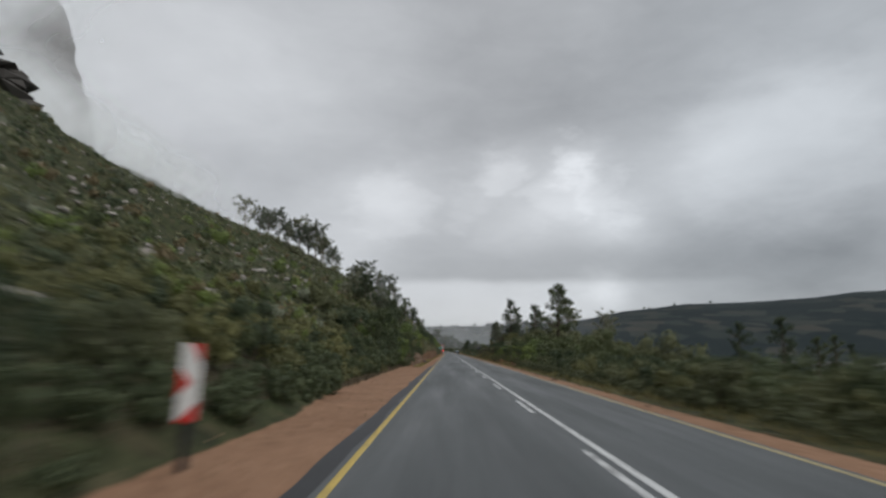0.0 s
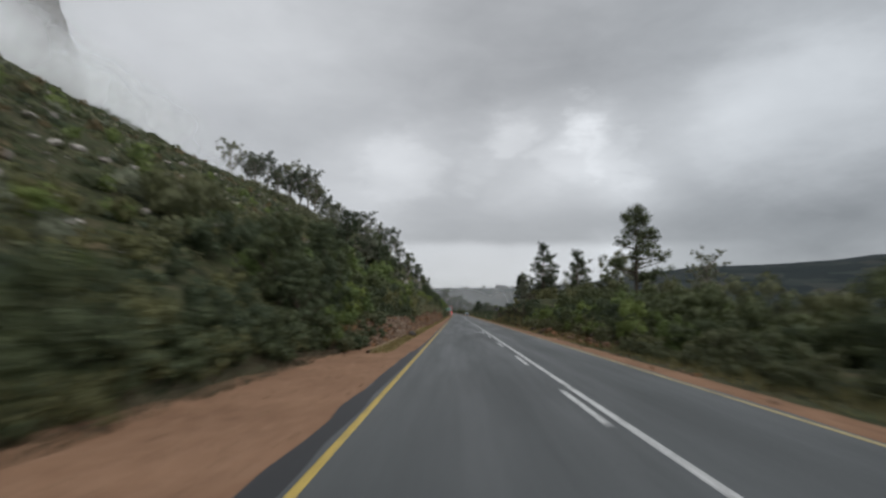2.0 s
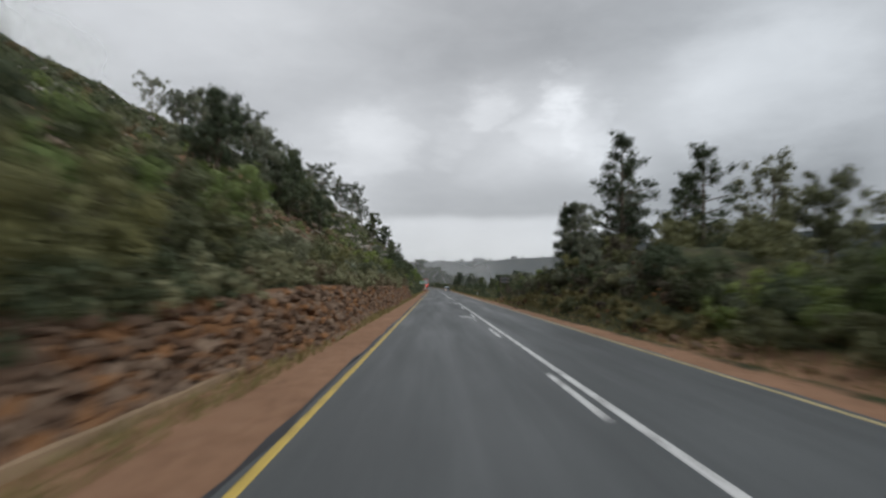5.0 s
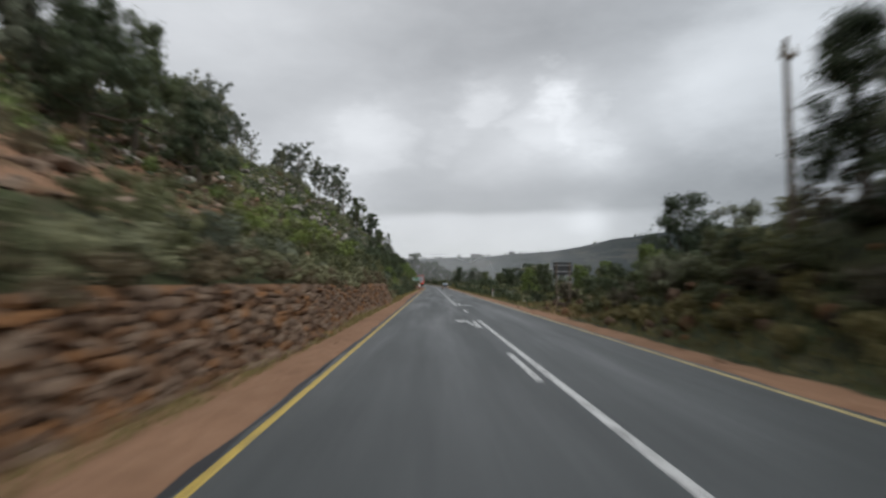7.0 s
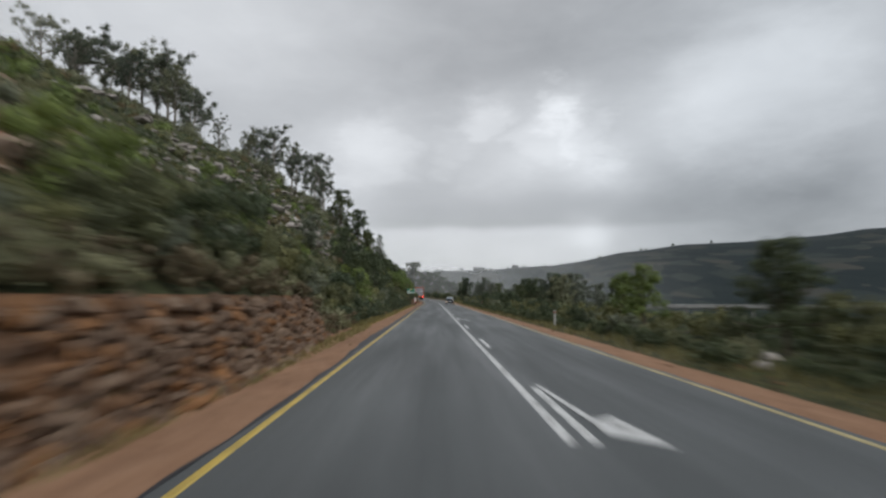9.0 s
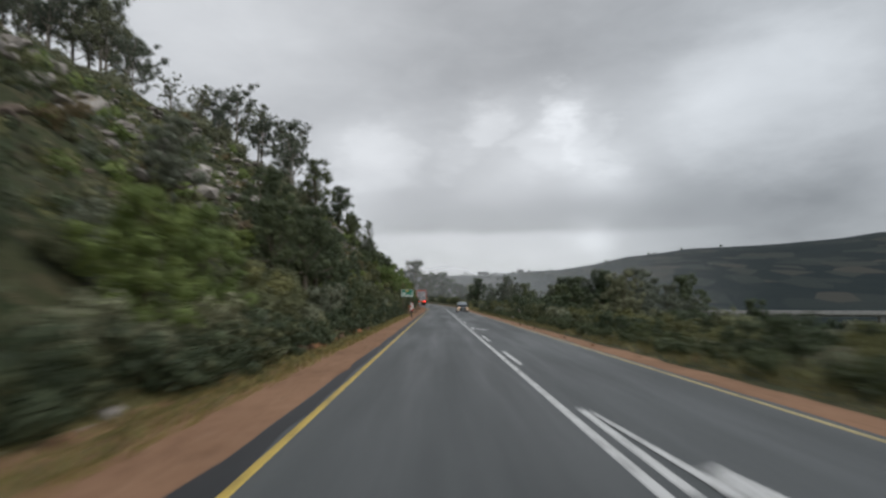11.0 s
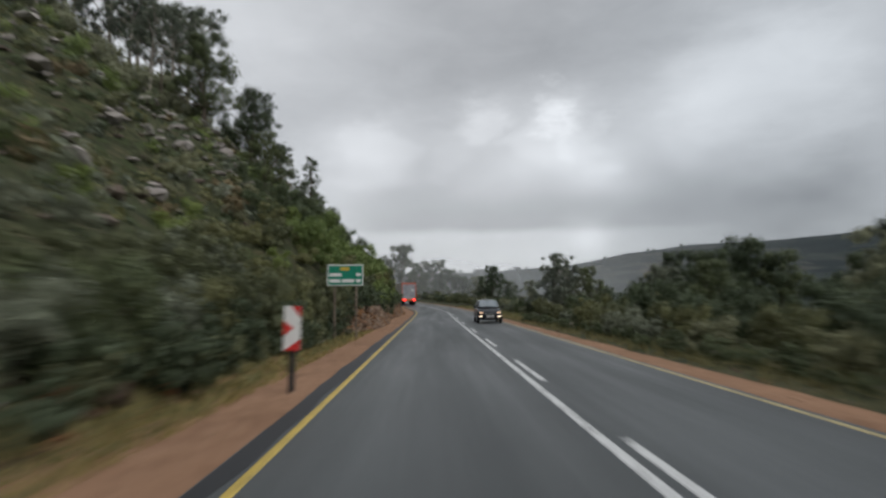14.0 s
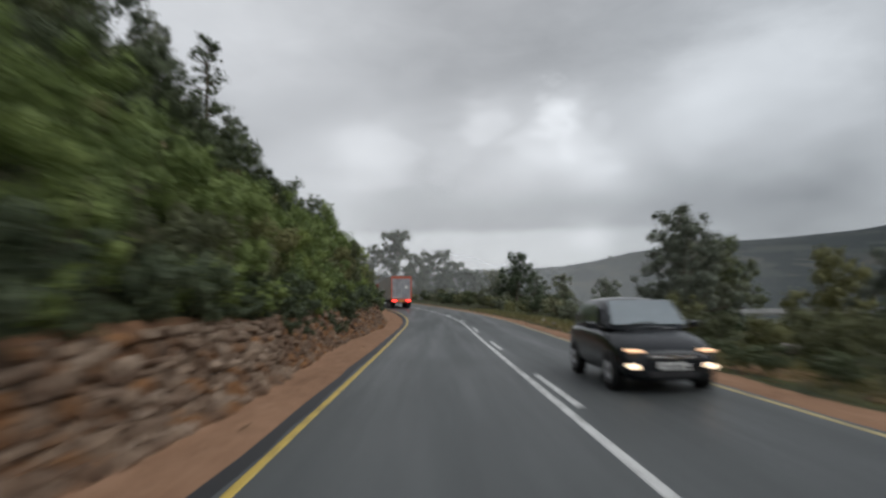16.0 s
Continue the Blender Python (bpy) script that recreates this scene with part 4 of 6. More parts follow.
thicket("roadside_thicket", DARK, -12.5, -9.6, 1, 60, 1.5, 0.5, 0.9, "dark", 0.9, 130)
thicket("roadside_thicket", BRIGHT, -19, -11, 3, 66, 2.6, 0.5, 1.0, "bright", 0.85, 130)
thicket("roadside_thicket", OLIVE, -20, -12, 0, 70, 0.9, 0.45, 1.0, "olive", 0.85, 110)
thicket("roadside_thicket", BRIGHT, -10.5, -8.8, 150, 190, 4.6, 1.1, 1.7, "bright", 1.0)
thicket("roadside_thicket", BRIGHT, -10.5, -8.8, 64, 112, 4.6, 1.2, 1.9, "bright", 1.05)
thicket("roadside_thicket", OLIVE, -11, -9.2, 62, 112, 3.8, 1.2, 1.8, "olive", 1.0)
thicket("roadside_thicket", OLIVE, -9.8, -8.2, 112, 190, 2.4, 0.6, 1.2, "olive", 1.0, 220)
thicket("roadside_thicket", DARK, -14, -11.5, 64, 106, 4.2, 1.2, 2.1, "dark", 1.0)
thicket("roadside_thicket", GREY, -14, -11, 148, 192, 3.6, 0.5, 1.0, "grey", 0.9, 160)
thicket("roadside_thicket", "brown dry thicket on the cut slope", -18, -11.5, 96, 180, 2.2, 0.4, 0.9, "brown", 0.85, 130)
thicket("roadside_thicket", OLIVE, -19, -14, 66, 130, 4.6, 1.2, 2.0, "olive", 0.9)
thicket("roadside_thicket", OLIVE, -10.8, -8.8, 172, 286, 1.7, 0.6, 1.15, "olive", 1.0, 170)
thicket("roadside_thicket", GREY, -13, -10.0, 174, 286, 2.0, 0.5, 1.0, "grey", 1.0, 150)
thicket("roadside_thicket", BRIGHT, -12, -9.4, 176, 286, 6.0, 0.6, 1.2, "bright", 1.05, 200)
thicket("roadside_thicket", GREY, -17, -12, 175, 290, 1.8, 0.45, 0.95, "grey", 0.95, 120)
thicket("roadside_thicket", BRIGHT, -10.2, -8.4, 287, 358, 1.9, 1.2, 1.9, "bright", 1.2)
thicket("roadside_thicket", OLIVE, -12.5, -8.6, 278, 350, 1.8, 0.7, 1.3, "olive", 1.0, 200)
thicket("roadside_thicket", DARK, -14.5, -11, 287, 365, 3.0, 1.4, 2.2, "dark", 1.2)
thicket("lip_thicket", "dark shrubs that hang over the stones", -7.2, -6.6, 63, 106, 1.1, 0.4, 0.75, "dark", 0.9, 170)
thicket("lip_thicket", "brown dry shrubs that hang over the stones", -6.9, -6.3, 106, 196, 1.6, 0.4, 0.75, "brown", 0.9, 150)
thicket("lip_thicket", "small dark shrubs rooted in the top of the stones", -6.5, -6.05, 286, 352, 0.9, 0.3, 0.6, "dark", 0.8, 110)
thicket("lip_thicket", "small dark shrubs rooted in the top of the stones", -6.8, -6.4, 64, 108, 2.4, 0.28, 0.55, "dark", 0.8, 110)
thicket("lip_thicket", "grey-green shrubs that hang over the stones", -7.0, -6.4, 100, 196, 1.3, 0.45, 0.85, "grey", 0.9, 170)
thicket("lip_thicket", "olive shrubs that hang over the stones", -7.4, -6.8, 62, 112, 1.3, 0.4, 0.8, "olive", 0.9, 170)
thicket("lip_thicket", "dark shrubs that hang over the stones", -6.8, -6.15, 286, 352, 1.5, 0.6, 1.05, "dark", 0.95, 190)
thicket("lip_thicket", "fresh green shrubs that hang over the stones", -7.0, -6.2, 286, 352, 1.4, 0.5, 0.95, "bright", 0.95, 190)
thicket("skirt_thicket", "low olive shrubs along the valley verge", 5.0, 5.9, 4, 66, 0.9, 0.3, 0.6, "olive", 0.85, 130)
thicket("skirt_thicket", "low dark shrubs along the valley verge", 5.0, 6.0, 172, 300, 1.0, 0.28, 0.6, "dark", 0.85, 130)
thicket("skirt_thicket", "low dark green shrubs at the edge of the verge", -7.6, -6.5, 2, 24, 0.7, 0.4, 0.8, "dark", 0.9, 190)
thicket("skirt_thicket", "dark green shrubs at the edge of the wide verge", -8.6, -7.5, 22, 63, 0.6, 0.45, 0.95, "dark", 0.95, 190)
thicket("skirt_thicket", "olive shrubs at the edge of the wide verge", -8.4, -7.4, 20, 63, 1.2, 0.35, 0.75, "olive", 0.95, 170)
thicket("skirt_thicket", "dark shrubs down to the grassy verge", -7.3, -6.4, 196, 284, 0.85, 0.5, 1.0, "dark", 0.95, 190)
thicket("skirt_thicket", "olive shrubs down to the grassy verge", -7.0, -6.4, 197, 276, 2.6, 0.4, 0.8, "olive", 0.95, 190)
thicket("roadside_thicket", DARK, 7.2, 11.5, 2, 66, 2.0, 0.8, 1.35, "dark", 0.9, 250)
thicket("roadside_thicket", DARK, 8.4, 12.5, 2, 66, 2.6, 0.8, 1.4, "dark", 0.9)
thicket("roadside_thicket", DARK, 9, 14, 56, 112, 2.8, 1.4, 2.2, "dark", 1.25)
thicket("roadside_thicket", OLIVE, 14, 22, 56, 150, 2.8, 1.6, 2.6, "olive", 1.3)
thicket("roadside_thicket", BRIGHT, 8.6, 12, 72, 112, 6.5, 1.0, 1.6, "bright", 1.2)
thicket("roadside_thicket", DARK, 8.4, 11, 58, 112, 4.5, 1.2, 1.8, "dark", 1.15)
thicket("roadside_thicket", OLIVE, 9.5, 13, 110, 178, 3.6, 1.1, 1.7, "olive", 1.0)
thicket("roadside_thicket", OLIVE, 8.0, 12, 172, 262, 1.9, 0.55, 0.95, "olive", 0.85, 190)
thicket("roadside_thicket", OLIVE, 8.0, 12, 262, 300, 3.2, 0.9, 1.5, "olive", 0.9)
thicket("roadside_thicket", DARK, 9, 14, 176, 260, 2.0, 0.6, 1.0, "dark", 0.9, 190)
thicket("roadside_thicket", DARK, 9, 14, 260, 300, 2.4, 1.2, 2.0, "dark", 1.0)


def scrub_mass(name, label, places, tone, per, size, category="scrub"):
    """Very many small shrubs as one sheet of stuff; places: rows of x, y, z, radius."""
    rg = np.random.default_rng(len(places))
    vs, fs, n = [], [], 0
    for x, y, z, r in places:
        clumps = [(x, y, z + 0.45 * r, 0.8 * r), (x + rg.normal(0, 0.4) * r, y + rg.normal(0, 0.4) * r, z + 0.7 * r, 0.5 * r)]
        v, f = join(sprays(rg, clumps, per, size * r, 0.6, 0.5), cores(rg, clumps, 0.75))
        vs.append(v)
        fs.append(f + n)
        n += len(v)
    ob = new(name, leaf_mesh(name, np.concatenate(vs), np.concatenate(fs), M_FARLEAF[tone]))
    return tagged(ob, label, category, kind="stuff")


def hill_places(count, u0, u1, y0, y1, r0, r1, power=1.6):
    rg = np.random.default_rng(count)
    k = rg.random(count) ** power
    u = u0 + (u1 - u0) * k
    y = y0 + (y1 - y0) * rg.random(count)
    x = road_x(y) + u
    z = height(u, y)
    r = (r0 + (r1 - r0) * rg.random(count) ** 2) * (1 + 0.8 * k)
    return np.stack([x, y, z - 0.1, r], -1)


scrub_mass("hillside_scrub", "low olive fynbos scrub over the stony slope", hill_places(1250, -14, -180, 0, 330, 0.35, 1.1), "olive", 13, 0.42)
scrub_mass("hillside_scrub", "dark low scrub over the stony slope", hill_places(800, -14, -170, 0, 380, 0.4, 1.3), "dark", 14, 0.42)
scrub_mass("hillside_scrub", "brown dry scrub over the stony slope", hill_places(600, -13, -180, 0, 340, 0.4, 1.2), "brown", 13, 0.42)
scrub_mass("hillside_scrub", "grey-green low scrub over the stony slope", hill_places(500, -14, -160, 0, 330, 0.4, 1.2), "grey", 13, 0.42)
scrub_mass("hillside_scrub", "fresh green scrub low on the slope", hill_places(190, -13, -40, 20, 330, 0.5, 1.2), "bright", 36, 0.28)
rg7 = np.random.default_rng(77)
under = [(x + dx, y + dy, ground_z(x + dx, y + dy), (1.1 + 1.4 * q) * (1.0 if x > -50 else 1.6)) for x, y, _, _ in HILL_GUMS for dx, dy, q in zip(rg7.normal(0, 4.5, 11), rg7.normal(-2, 4.5, 11), rg7.random(11))]
scrub_mass("gum_undergrowth", "dark shrubs and saplings under the gums", np.array(under), "gum", 90, 0.16)
def heath(name, label, places, tone):
    """Knee-high heath: one uneven cushion and a few sprays a plant, as one sheet of stuff."""
    rg = np.random.default_rng(len(places) + 1)
    n = len(places)
    c, r = places[:, :3], places[:, 3]
    lump = (ICO_V[None] * (0.65 + 0.6 * rg.random((n, 12, 1))) * np.array([1, 1, 0.7]) * r[:, None, None] * 0.75 + c[:, None] + np.array([0, 0, 0.2]) * r[:, None, None]).reshape(-1, 3)
    lf = (ICO_F[None] + 12 * np.arange(n)[:, None, None]).reshape(-1, 3)
    cl = np.column_stack([c + np.array([0, 0, 0.25]) * r[:, None], r * 0.85])
    v, f = join(sprays(rg, cl, n * 5, 0.25, 0.8, 0.5), (lump, np.column_stack([lf, lf[:, 2]])))
    return tagged(new(name, leaf_mesh(name, v, f, M_FARLEAF[tone])), label, "heath", kind="stuff")


heath("hillside_heath", "olive knee-high heath over the stony slope", hill_places(2000, -12, -120, -5, 335, 0.25, 0.65, 1.3), "olive")
heath("hillside_heath", "olive low heath thick on the open slope", hill_places(3400, -13, -95, 5, 190, 0.3, 0.75, 1.1), "olive")
heath("hillside_heath", "dark green heath thick on the open slope", hill_places(2400, -13, -97, 5, 190, 0.3, 0.8, 1.1), "dark")
heath("hillside_heath", "grey low heath thick on the open slope", hill_places(1500, -13, -96, 5, 190, 0.25, 0.6, 1.1), "grey")
heath("hillside_heath", "brown knee-high heath over the stony slope", hill_places(2000, -12, -121, -5, 335, 0.25, 0.6, 1.3), "brown")
heath("hillside_heath", "dark knee-high heath over the stony slope", hill_places(1500, -12, -122, -5, 335, 0.25, 0.7, 1.3), "dark")
heath("hillside_heath", "dark heath thick on the steep slope", hill_places(1900, -11.5, -60, 185, 345, 0.3, 0.75, 1.15), "dark")
heath("hillside_heath", "olive heath thick on the steep slope", hill_places(1850, -11.5, -60, 185, 345, 0.3, 0.7, 1.15), "olive")
heath("hillside_heath", "grey heath thick on the steep slope", hill_places(1250, -11.5, -60, 185, 345, 0.25, 0.65, 1.15), "grey")
scrub_mass("valley_scrub", "olive scrub on the slope below the road", hill_places(1050, 11, 90, 0, 420, 0.6, 1.3, 1.5), "olive", 16, 0.40)
scrub_mass("valley_scrub", "dark scrub on the slope below the road", hill_places(850, 12, 110, 0, 430, 0.6, 1.5, 1.4), "dark", 18, 0.40)
scrub_mass("valley_woods", "dark woods filling the valley", hill_places(1150, 70, 700, 20, 1100, 2.2, 4.5, 1.2), "dark", 16, 0.38, "woods")
scrub_mass("valley_woods", "grey-green woods filling the valley", hill_places(480, 60, 600, 20, 1000, 2.0, 4.0, 1.2), "gum", 16, 0.38, "woods")
scrub_mass("bend_scrub", "scrub and low trees round the bend", hill_places(420, 9, 90, 360, 620, 1.0, 2.6, 1.2), "olive", 30, 0.3)
scrub_mass("bend_scrub", "scrub and low trees inside the bend", hill_places(260, -9, -60, 380, 560, 1.0, 2.6, 1.2), "dark", 30, 0.3)


def on_ridge(az, back=0.0):
    """The skyline of the far ridge at an azimuth seen from the road."""
    d = np.arange(2300.0, 3000.0, 20.0)
    x, y = d * math.sin(radians(az)), 150 + d * math.cos(radians(az))
    z = height(x - road_x(y), y)
    k = int(np.argmax(z / d))
    return float(x[k]), float(y[k] + back), float(z[k])


RIDGE = [(*on_ridge(a), r) for a, r in ((-1.2, 7), (-0.7, 9), (0.4, 6), (0.8, 8), (2.2, 6), (2.6, 9), (4.9, 9), (5.3, 7), (6.9, 8), (8.4, 6), (10.3, 6), (11.8, 7), (15.2, 8), (18.8, 7), (19.3, 6), (21.5, 8), (24.6, 7))]
scrub_mass("ridge_trees", "small dark trees along the far skyline", np.array(RIDGE), "dark", 60, 0.3, "trees")
M_FARWALL = plain("grey_farm_wall", (0.16, 0.165, 0.17), 0.9, 0.0, 0.2, 0.2)
M_FARROOF = plain("dark_farm_roof", (0.07, 0.072, 0.075), 0.8, 0.0, 0.2, 0.2)


def farm_building(az, wide, deep, tall):
    x, y, z = on_ridge(az)
    ob = thing("farm_building", "long low grey building on the far ridge", "building", (x, y, z), "farm buildings on the ridge")
    part("wall", box(-wide / 2, wide / 2, 0, deep, -4, tall, 0.1), M_FARWALL, ob)
    bm = bmesh.new()
    ends = [[bm.verts.new((sx * (wide / 2 + 0.6), yy, zz)) for yy, zz in ((-0.6, tall + 0.02), (deep + 0.6, tall + 0.02), (deep / 2, tall + 0.3 * deep))] for sx in (-1, 1)]
    bm.faces.new(ends[0])
    bm.faces.new(ends[1][::-1])
    for k in range(3):
        bm.faces.new((ends[0][k], ends[1][k], ends[1][(k + 1) % 3], ends[0][(k + 1) % 3]))
    bmesh.ops.recalc_face_normals(bm, faces=bm.faces)
    part("roof", bm, M_FARROOF, ob, "dark pitched roof")


farm_building(4.2, 40, 14, 12)
farm_building(7.6, 24, 10, 7)


# ---- stones ----
def stone_mesh(seed, mat, flat=0.7):
    """One rough block: an uneven, squarish lump with worn corners."""
    rg = np.random.default_rng(seed)
    v = np.sign(ICO_V) * np.abs(ICO_V) ** 0.6
    v = v * (0.8 + 0.35 * rg.random((12, 1))) * np.array([1.0, 0.75, flat]) * 0.5
    return v, ICO_F, mesh_data("stone", v, ICO_F, mat)


STONES = [stone_mesh(60 + k, M_STONE, 0.55 + 0.1 * k) for k in range(5)]
SLABS = [stone_mesh(80 + k, M_STONE, 0.28 + 0.06 * k) for k in range(4)]
PALES = [stone_mesh(70 + k, M_PALE, 0.6 + 0.1 * k) for k in range(4)]


M_CRAG = stone_material("dark_crag", [(0.1, (0.030, 0.029, 0.027)), (0.9, (0.085, 0.080, 0.072))])
STONE_DARK = [stone_mesh(80 + k, M_CRAG, 0.7)[2] for k in range(3)]


def loose_stones(name, label, places, kinds, mat):
    """Many stones as one sheet of stuff; places: rows of x, y, z, size."""
    rg = np.random.default_rng(len(places) + 3)
    vs, fs, n = [], [], 0
    for x, y, z, r in places:
        v, f, _ = kinds[rg.integers(len(kinds))]
        a, b = rg.random() * 6.283, rg.normal(0, 0.3)
        c, d = math.cos(a), math.sin(a)
        v = v @ np.array([[c, d, 0], [-d, c, 0], [0, 0, 1]]) @ np.array([[1, 0, 0], [0, math.cos(b), math.sin(b)], [0, -math.sin(b), math.cos(b)]])
        vs.append(v * r + (x, y, z))
        fs.append(f + n)
        n += 12
    return tagged(mesh(name, np.concatenate(vs), np.concatenate(fs), mat), label, "rocks", kind="stuff")


def stone_bank(name, y0, y1, pick0, pick1):
    """A rubble retaining bank: earth behind, flat stones laid in rough courses; those between pick0 and pick1 one by one."""
    n = int((y1 - y0) / 0.8)
    yy = np.linspace(y0, y1, n)
    w = verge_left(yy)
    rows = []
    for f in (-0.05, 0.12, 0.3, 0.5, 0.75, 0.98, 1.3):
        u = -(4.35 + w + 0.75 * f + 0.03)
        rows.append(np.stack([road_x(yy) + u + rng.normal(0, 0.03, n), yy, height(u, yy) + 0.02], -1))
    v = np.concatenate(rows)
    q = [(j * n + i, j * n + i + 1, (j + 1) * n + i + 1, (j + 1) * n + i) for j in range(len(rows) - 1) for i in range(n - 1)]
    bankwall = tagged(mesh(name, v, q, M_EARTH, True), "rough dry-laid rubble bank of rust-brown stones", "stone bank", kind="structure")
    vs, fs, count = [], [], 0
    for course in (0.0, 0.13, 0.22, 0.30, 0.37, 0.44, 0.51, 0.58, 0.66, 0.75, 0.86, 0.98):
        y = y0 + 0.3 * rng.random()
        while y < y1:
            long = 0.17 + 0.42 * rng.random() ** 1.6
            yj = y + long * 0.5
            y += long * (0.86 + 0.25 * rng.random())
            if rng.random() < 0.10:
                continue
            f = course + rng.normal(0, 0.028) + 0.03 * math.sin(yj * 0.9 + course * 3)
            u = -(4.35 + float(verge_left(yj)) + 0.75 * f)
            m = pose(float(road_x(yj)) + u + 0.03 + 0.10 * rng.random(), yj, float(height(u, yj)) + 0.04, rng.normal(0, 14), rng.normal(9, 16), 90 + rng.normal(0, 26))
            m = m @ Matrix.Diagonal((long * 1.12, 0.24 + 0.2 * rng.random(), 0.12 + 0.14 * rng.random() + 0.16 * long, 1))
            k = int(rng.integers(5))
            if pick0 < yj < pick1:
                ob = new("stone", STONES[k][2])
                ob.matrix_basis = m
                ob.parent = bankwall
            else:
                a = np.array(m)
                vs.append(STONES[k][0] @ a[:3, :3].T + a[:3, 3])
                fs.append(ICO_F + count)
                count += 12
    tagged(mesh("bank_stones", np.concatenate(vs), np.concatenate(fs), M_STONE), "rust-brown flat stones laid in the rubble bank", "rocks", kind="stuff")
    return bankwall


M_EARTH = plain("red_earth", (0.16, 0.085, 0.045), 0.95, 0.0, 0.45, 2.5)
stone_bank("wall_1", 63, 194, 74, 82.5)
stone_bank("wall_2", 281, 360, 289, 297.5)
rg9 = np.random.default_rng(99)


def rocks_at(count, u0, u1, y0, y1, r0, r1, sink=0.15, power=1.0):
    u = u0 + (u1 - u0) * rg9.random(count) ** power
    y = y0 + (y1 - y0) * rg9.random(count)
    r = r0 + (r1 - r0) * rg9.random(count) ** 3
    return np.stack([road_x(y) + u, y, height(u, y) + r * (0.3 - sink), r], -1)


loose_stones("hillside_rocks", "pale sandstone boulders strewn over the slope", rocks_at(2500, -18, -210, 0, 345, 0.3, 1.3, 0.05, 1.25), SLABS + PALES, M_PALE)
loose_stones("hillside_rocks", "rust-brown stones on the cut slope", rocks_at(620, -11, -26, 90, 350, 0.3, 1.3, 0.25), SLABS, M_SLOPE)
loose_stones("hillside_rocks", "red-brown slabs on the cut slope", rocks_at(1100, -9.5, -26, 106, 196, 0.35, 1.7, 0.2), SLABS, M_STONE)
loose_stones("hillside_rocks", "small pale stones on the open slope", rocks_at(2600, -14, -130, 0, 220, 0.2, 1.0, -0.1), SLABS, M_PALE)
loose_stones("hillside_rocks", "pale grey slabs on the open slope", rocks_at(640, -14, -46, 225, 325, 0.5, 2.2, -0.05), SLABS, M_PALE)
loose_stones("bank_rocks", "broken red-brown stones under the shrubs", rocks_at(240, -7.4, -6.1, 218, 262, 0.15, 0.7), STONES, M_STONE)
loose_stones("bank_rocks", "broken rust-brown stones along the cut bank", rocks_at(460, 4.7, 8.2, 68, 170, 0.18, 0.75), STONES, M_STONE)
loose_stones("verge_gravel", "small stones on the red verge", rocks_at(900, -7.3, -4.4, 2, 66, 0.02, 0.06, 0.1), STONES, M_DRY)
loose_stones("verge_gravel", "small stones on the red verge", rocks_at(900, -6.2, -4.4, 66, 350, 0.02, 0.07, 0.1), STONES, M_DRY)
loose_stones("verge_gravel", "small stones on the red verge", rocks_at(700, 3.6, 5.6, 2, 350, 0.03, 0.18), STONES, M_STONE)
loose_stones("verge_rocks", "pale broken rocks beside the verge", rocks_at(60, -7.4, -6.4, 198, 285, 0.12, 0.5, 0.25), PALES, M_PALE)
loose_stones("verge_rocks", "pale broken rocks beside the verge", rocks_at(60, 5.2, 7.0, 172, 340, 0.15, 0.6), PALES, M_PALE)
loose_stones("earth_lumps", "lumps of orange earth below the shrubs", rocks_at(14, -6.9, -6.2, 212, 236, 0.4, 1.2, 0.25), SLABS, plain("orange_earth", (0.27, 0.115, 0.055), 0.95, 0, 0.4, 3))
for x, y, r in ((-11.4, 13.0, 0.9), (-31, 46, 1.2), (-24, 218, 1.8), (-22, 250, 2.2), (-20, 262, 1.6), (-27, 240, 1.6)):
    ob = tagged(new("boulder", PALES[int(r * 10) % 4][2]), "large pale grey boulder among the shrubs", "boulder", "boulders on the slope")
    ob.matrix_basis = pose(x, y, ground_z(x, y) + 0.2 * r, 10, 14, r * 50) @ Matrix.Diagonal((r * 1.4, r, r * 0.5, 1))


for x, y, r in ((8.3, 300.2, 0.85), (9.0, 301.3, 0.6), (7.3, 297.0, 0.4), (7.4, 168.5, 1.0), (8.2, 170.2, 0.7), (6.6, 176.5, 0.55)):
    ob = tagged(new("boulder", PALES[int(r * 10) % 4][2]), "pale grey boulder beside the valley verge", "boulder", "boulders beside the verge")
    ob.matrix_basis = pose(x, y, ground_z(x, y) + 0.25 * r, 12, 6, r * 70) @ Matrix.Diagonal((r * 1.3, r, r * 0.8, 1))

ob = tagged(new("boulder", STONE_DARK[1]), "dark block of stone fallen on the red verge", "boulder")
ob.matrix_basis = pose(-5.3, 78.7, 0.14, 6, 4, 35) @ Matrix.Diagonal((0.62, 0.55, 0.6, 1))

# grass tufts on the verges
def tufts(name, label, count, u0, u1, y0, y1, tall, tone):
    u = u0 + (u1 - u0) * rg9.random(count)
    y = y0 + (y1 - y0) * rg9.random(count)
    x, z = road_x(y) + u, height(u, y)
    a, h = rg9.random(count) * 6.283, tall * (0.5 + 0.8 * rg9.random(count))
    w = 0.035 + 0.03 * rg9.random(count)
    lx, ly = rg9.normal(0, 0.35, count) * h, rg9.normal(0, 0.35, count) * h
    v = np.stack([np.stack([x - np.cos(a) * w, y - np.sin(a) * w, z - 0.02], -1), np.stack([x + np.cos(a) * w, y + np.sin(a) * w, z - 0.02], -1), np.stack([x + lx, y + ly, z + h], -1)], 1).reshape(-1, 3)
    return tagged(mesh(name, v, np.arange(count * 3).reshape(-1, 3), M_LEAF[tone]), label, "grass", kind="stuff")


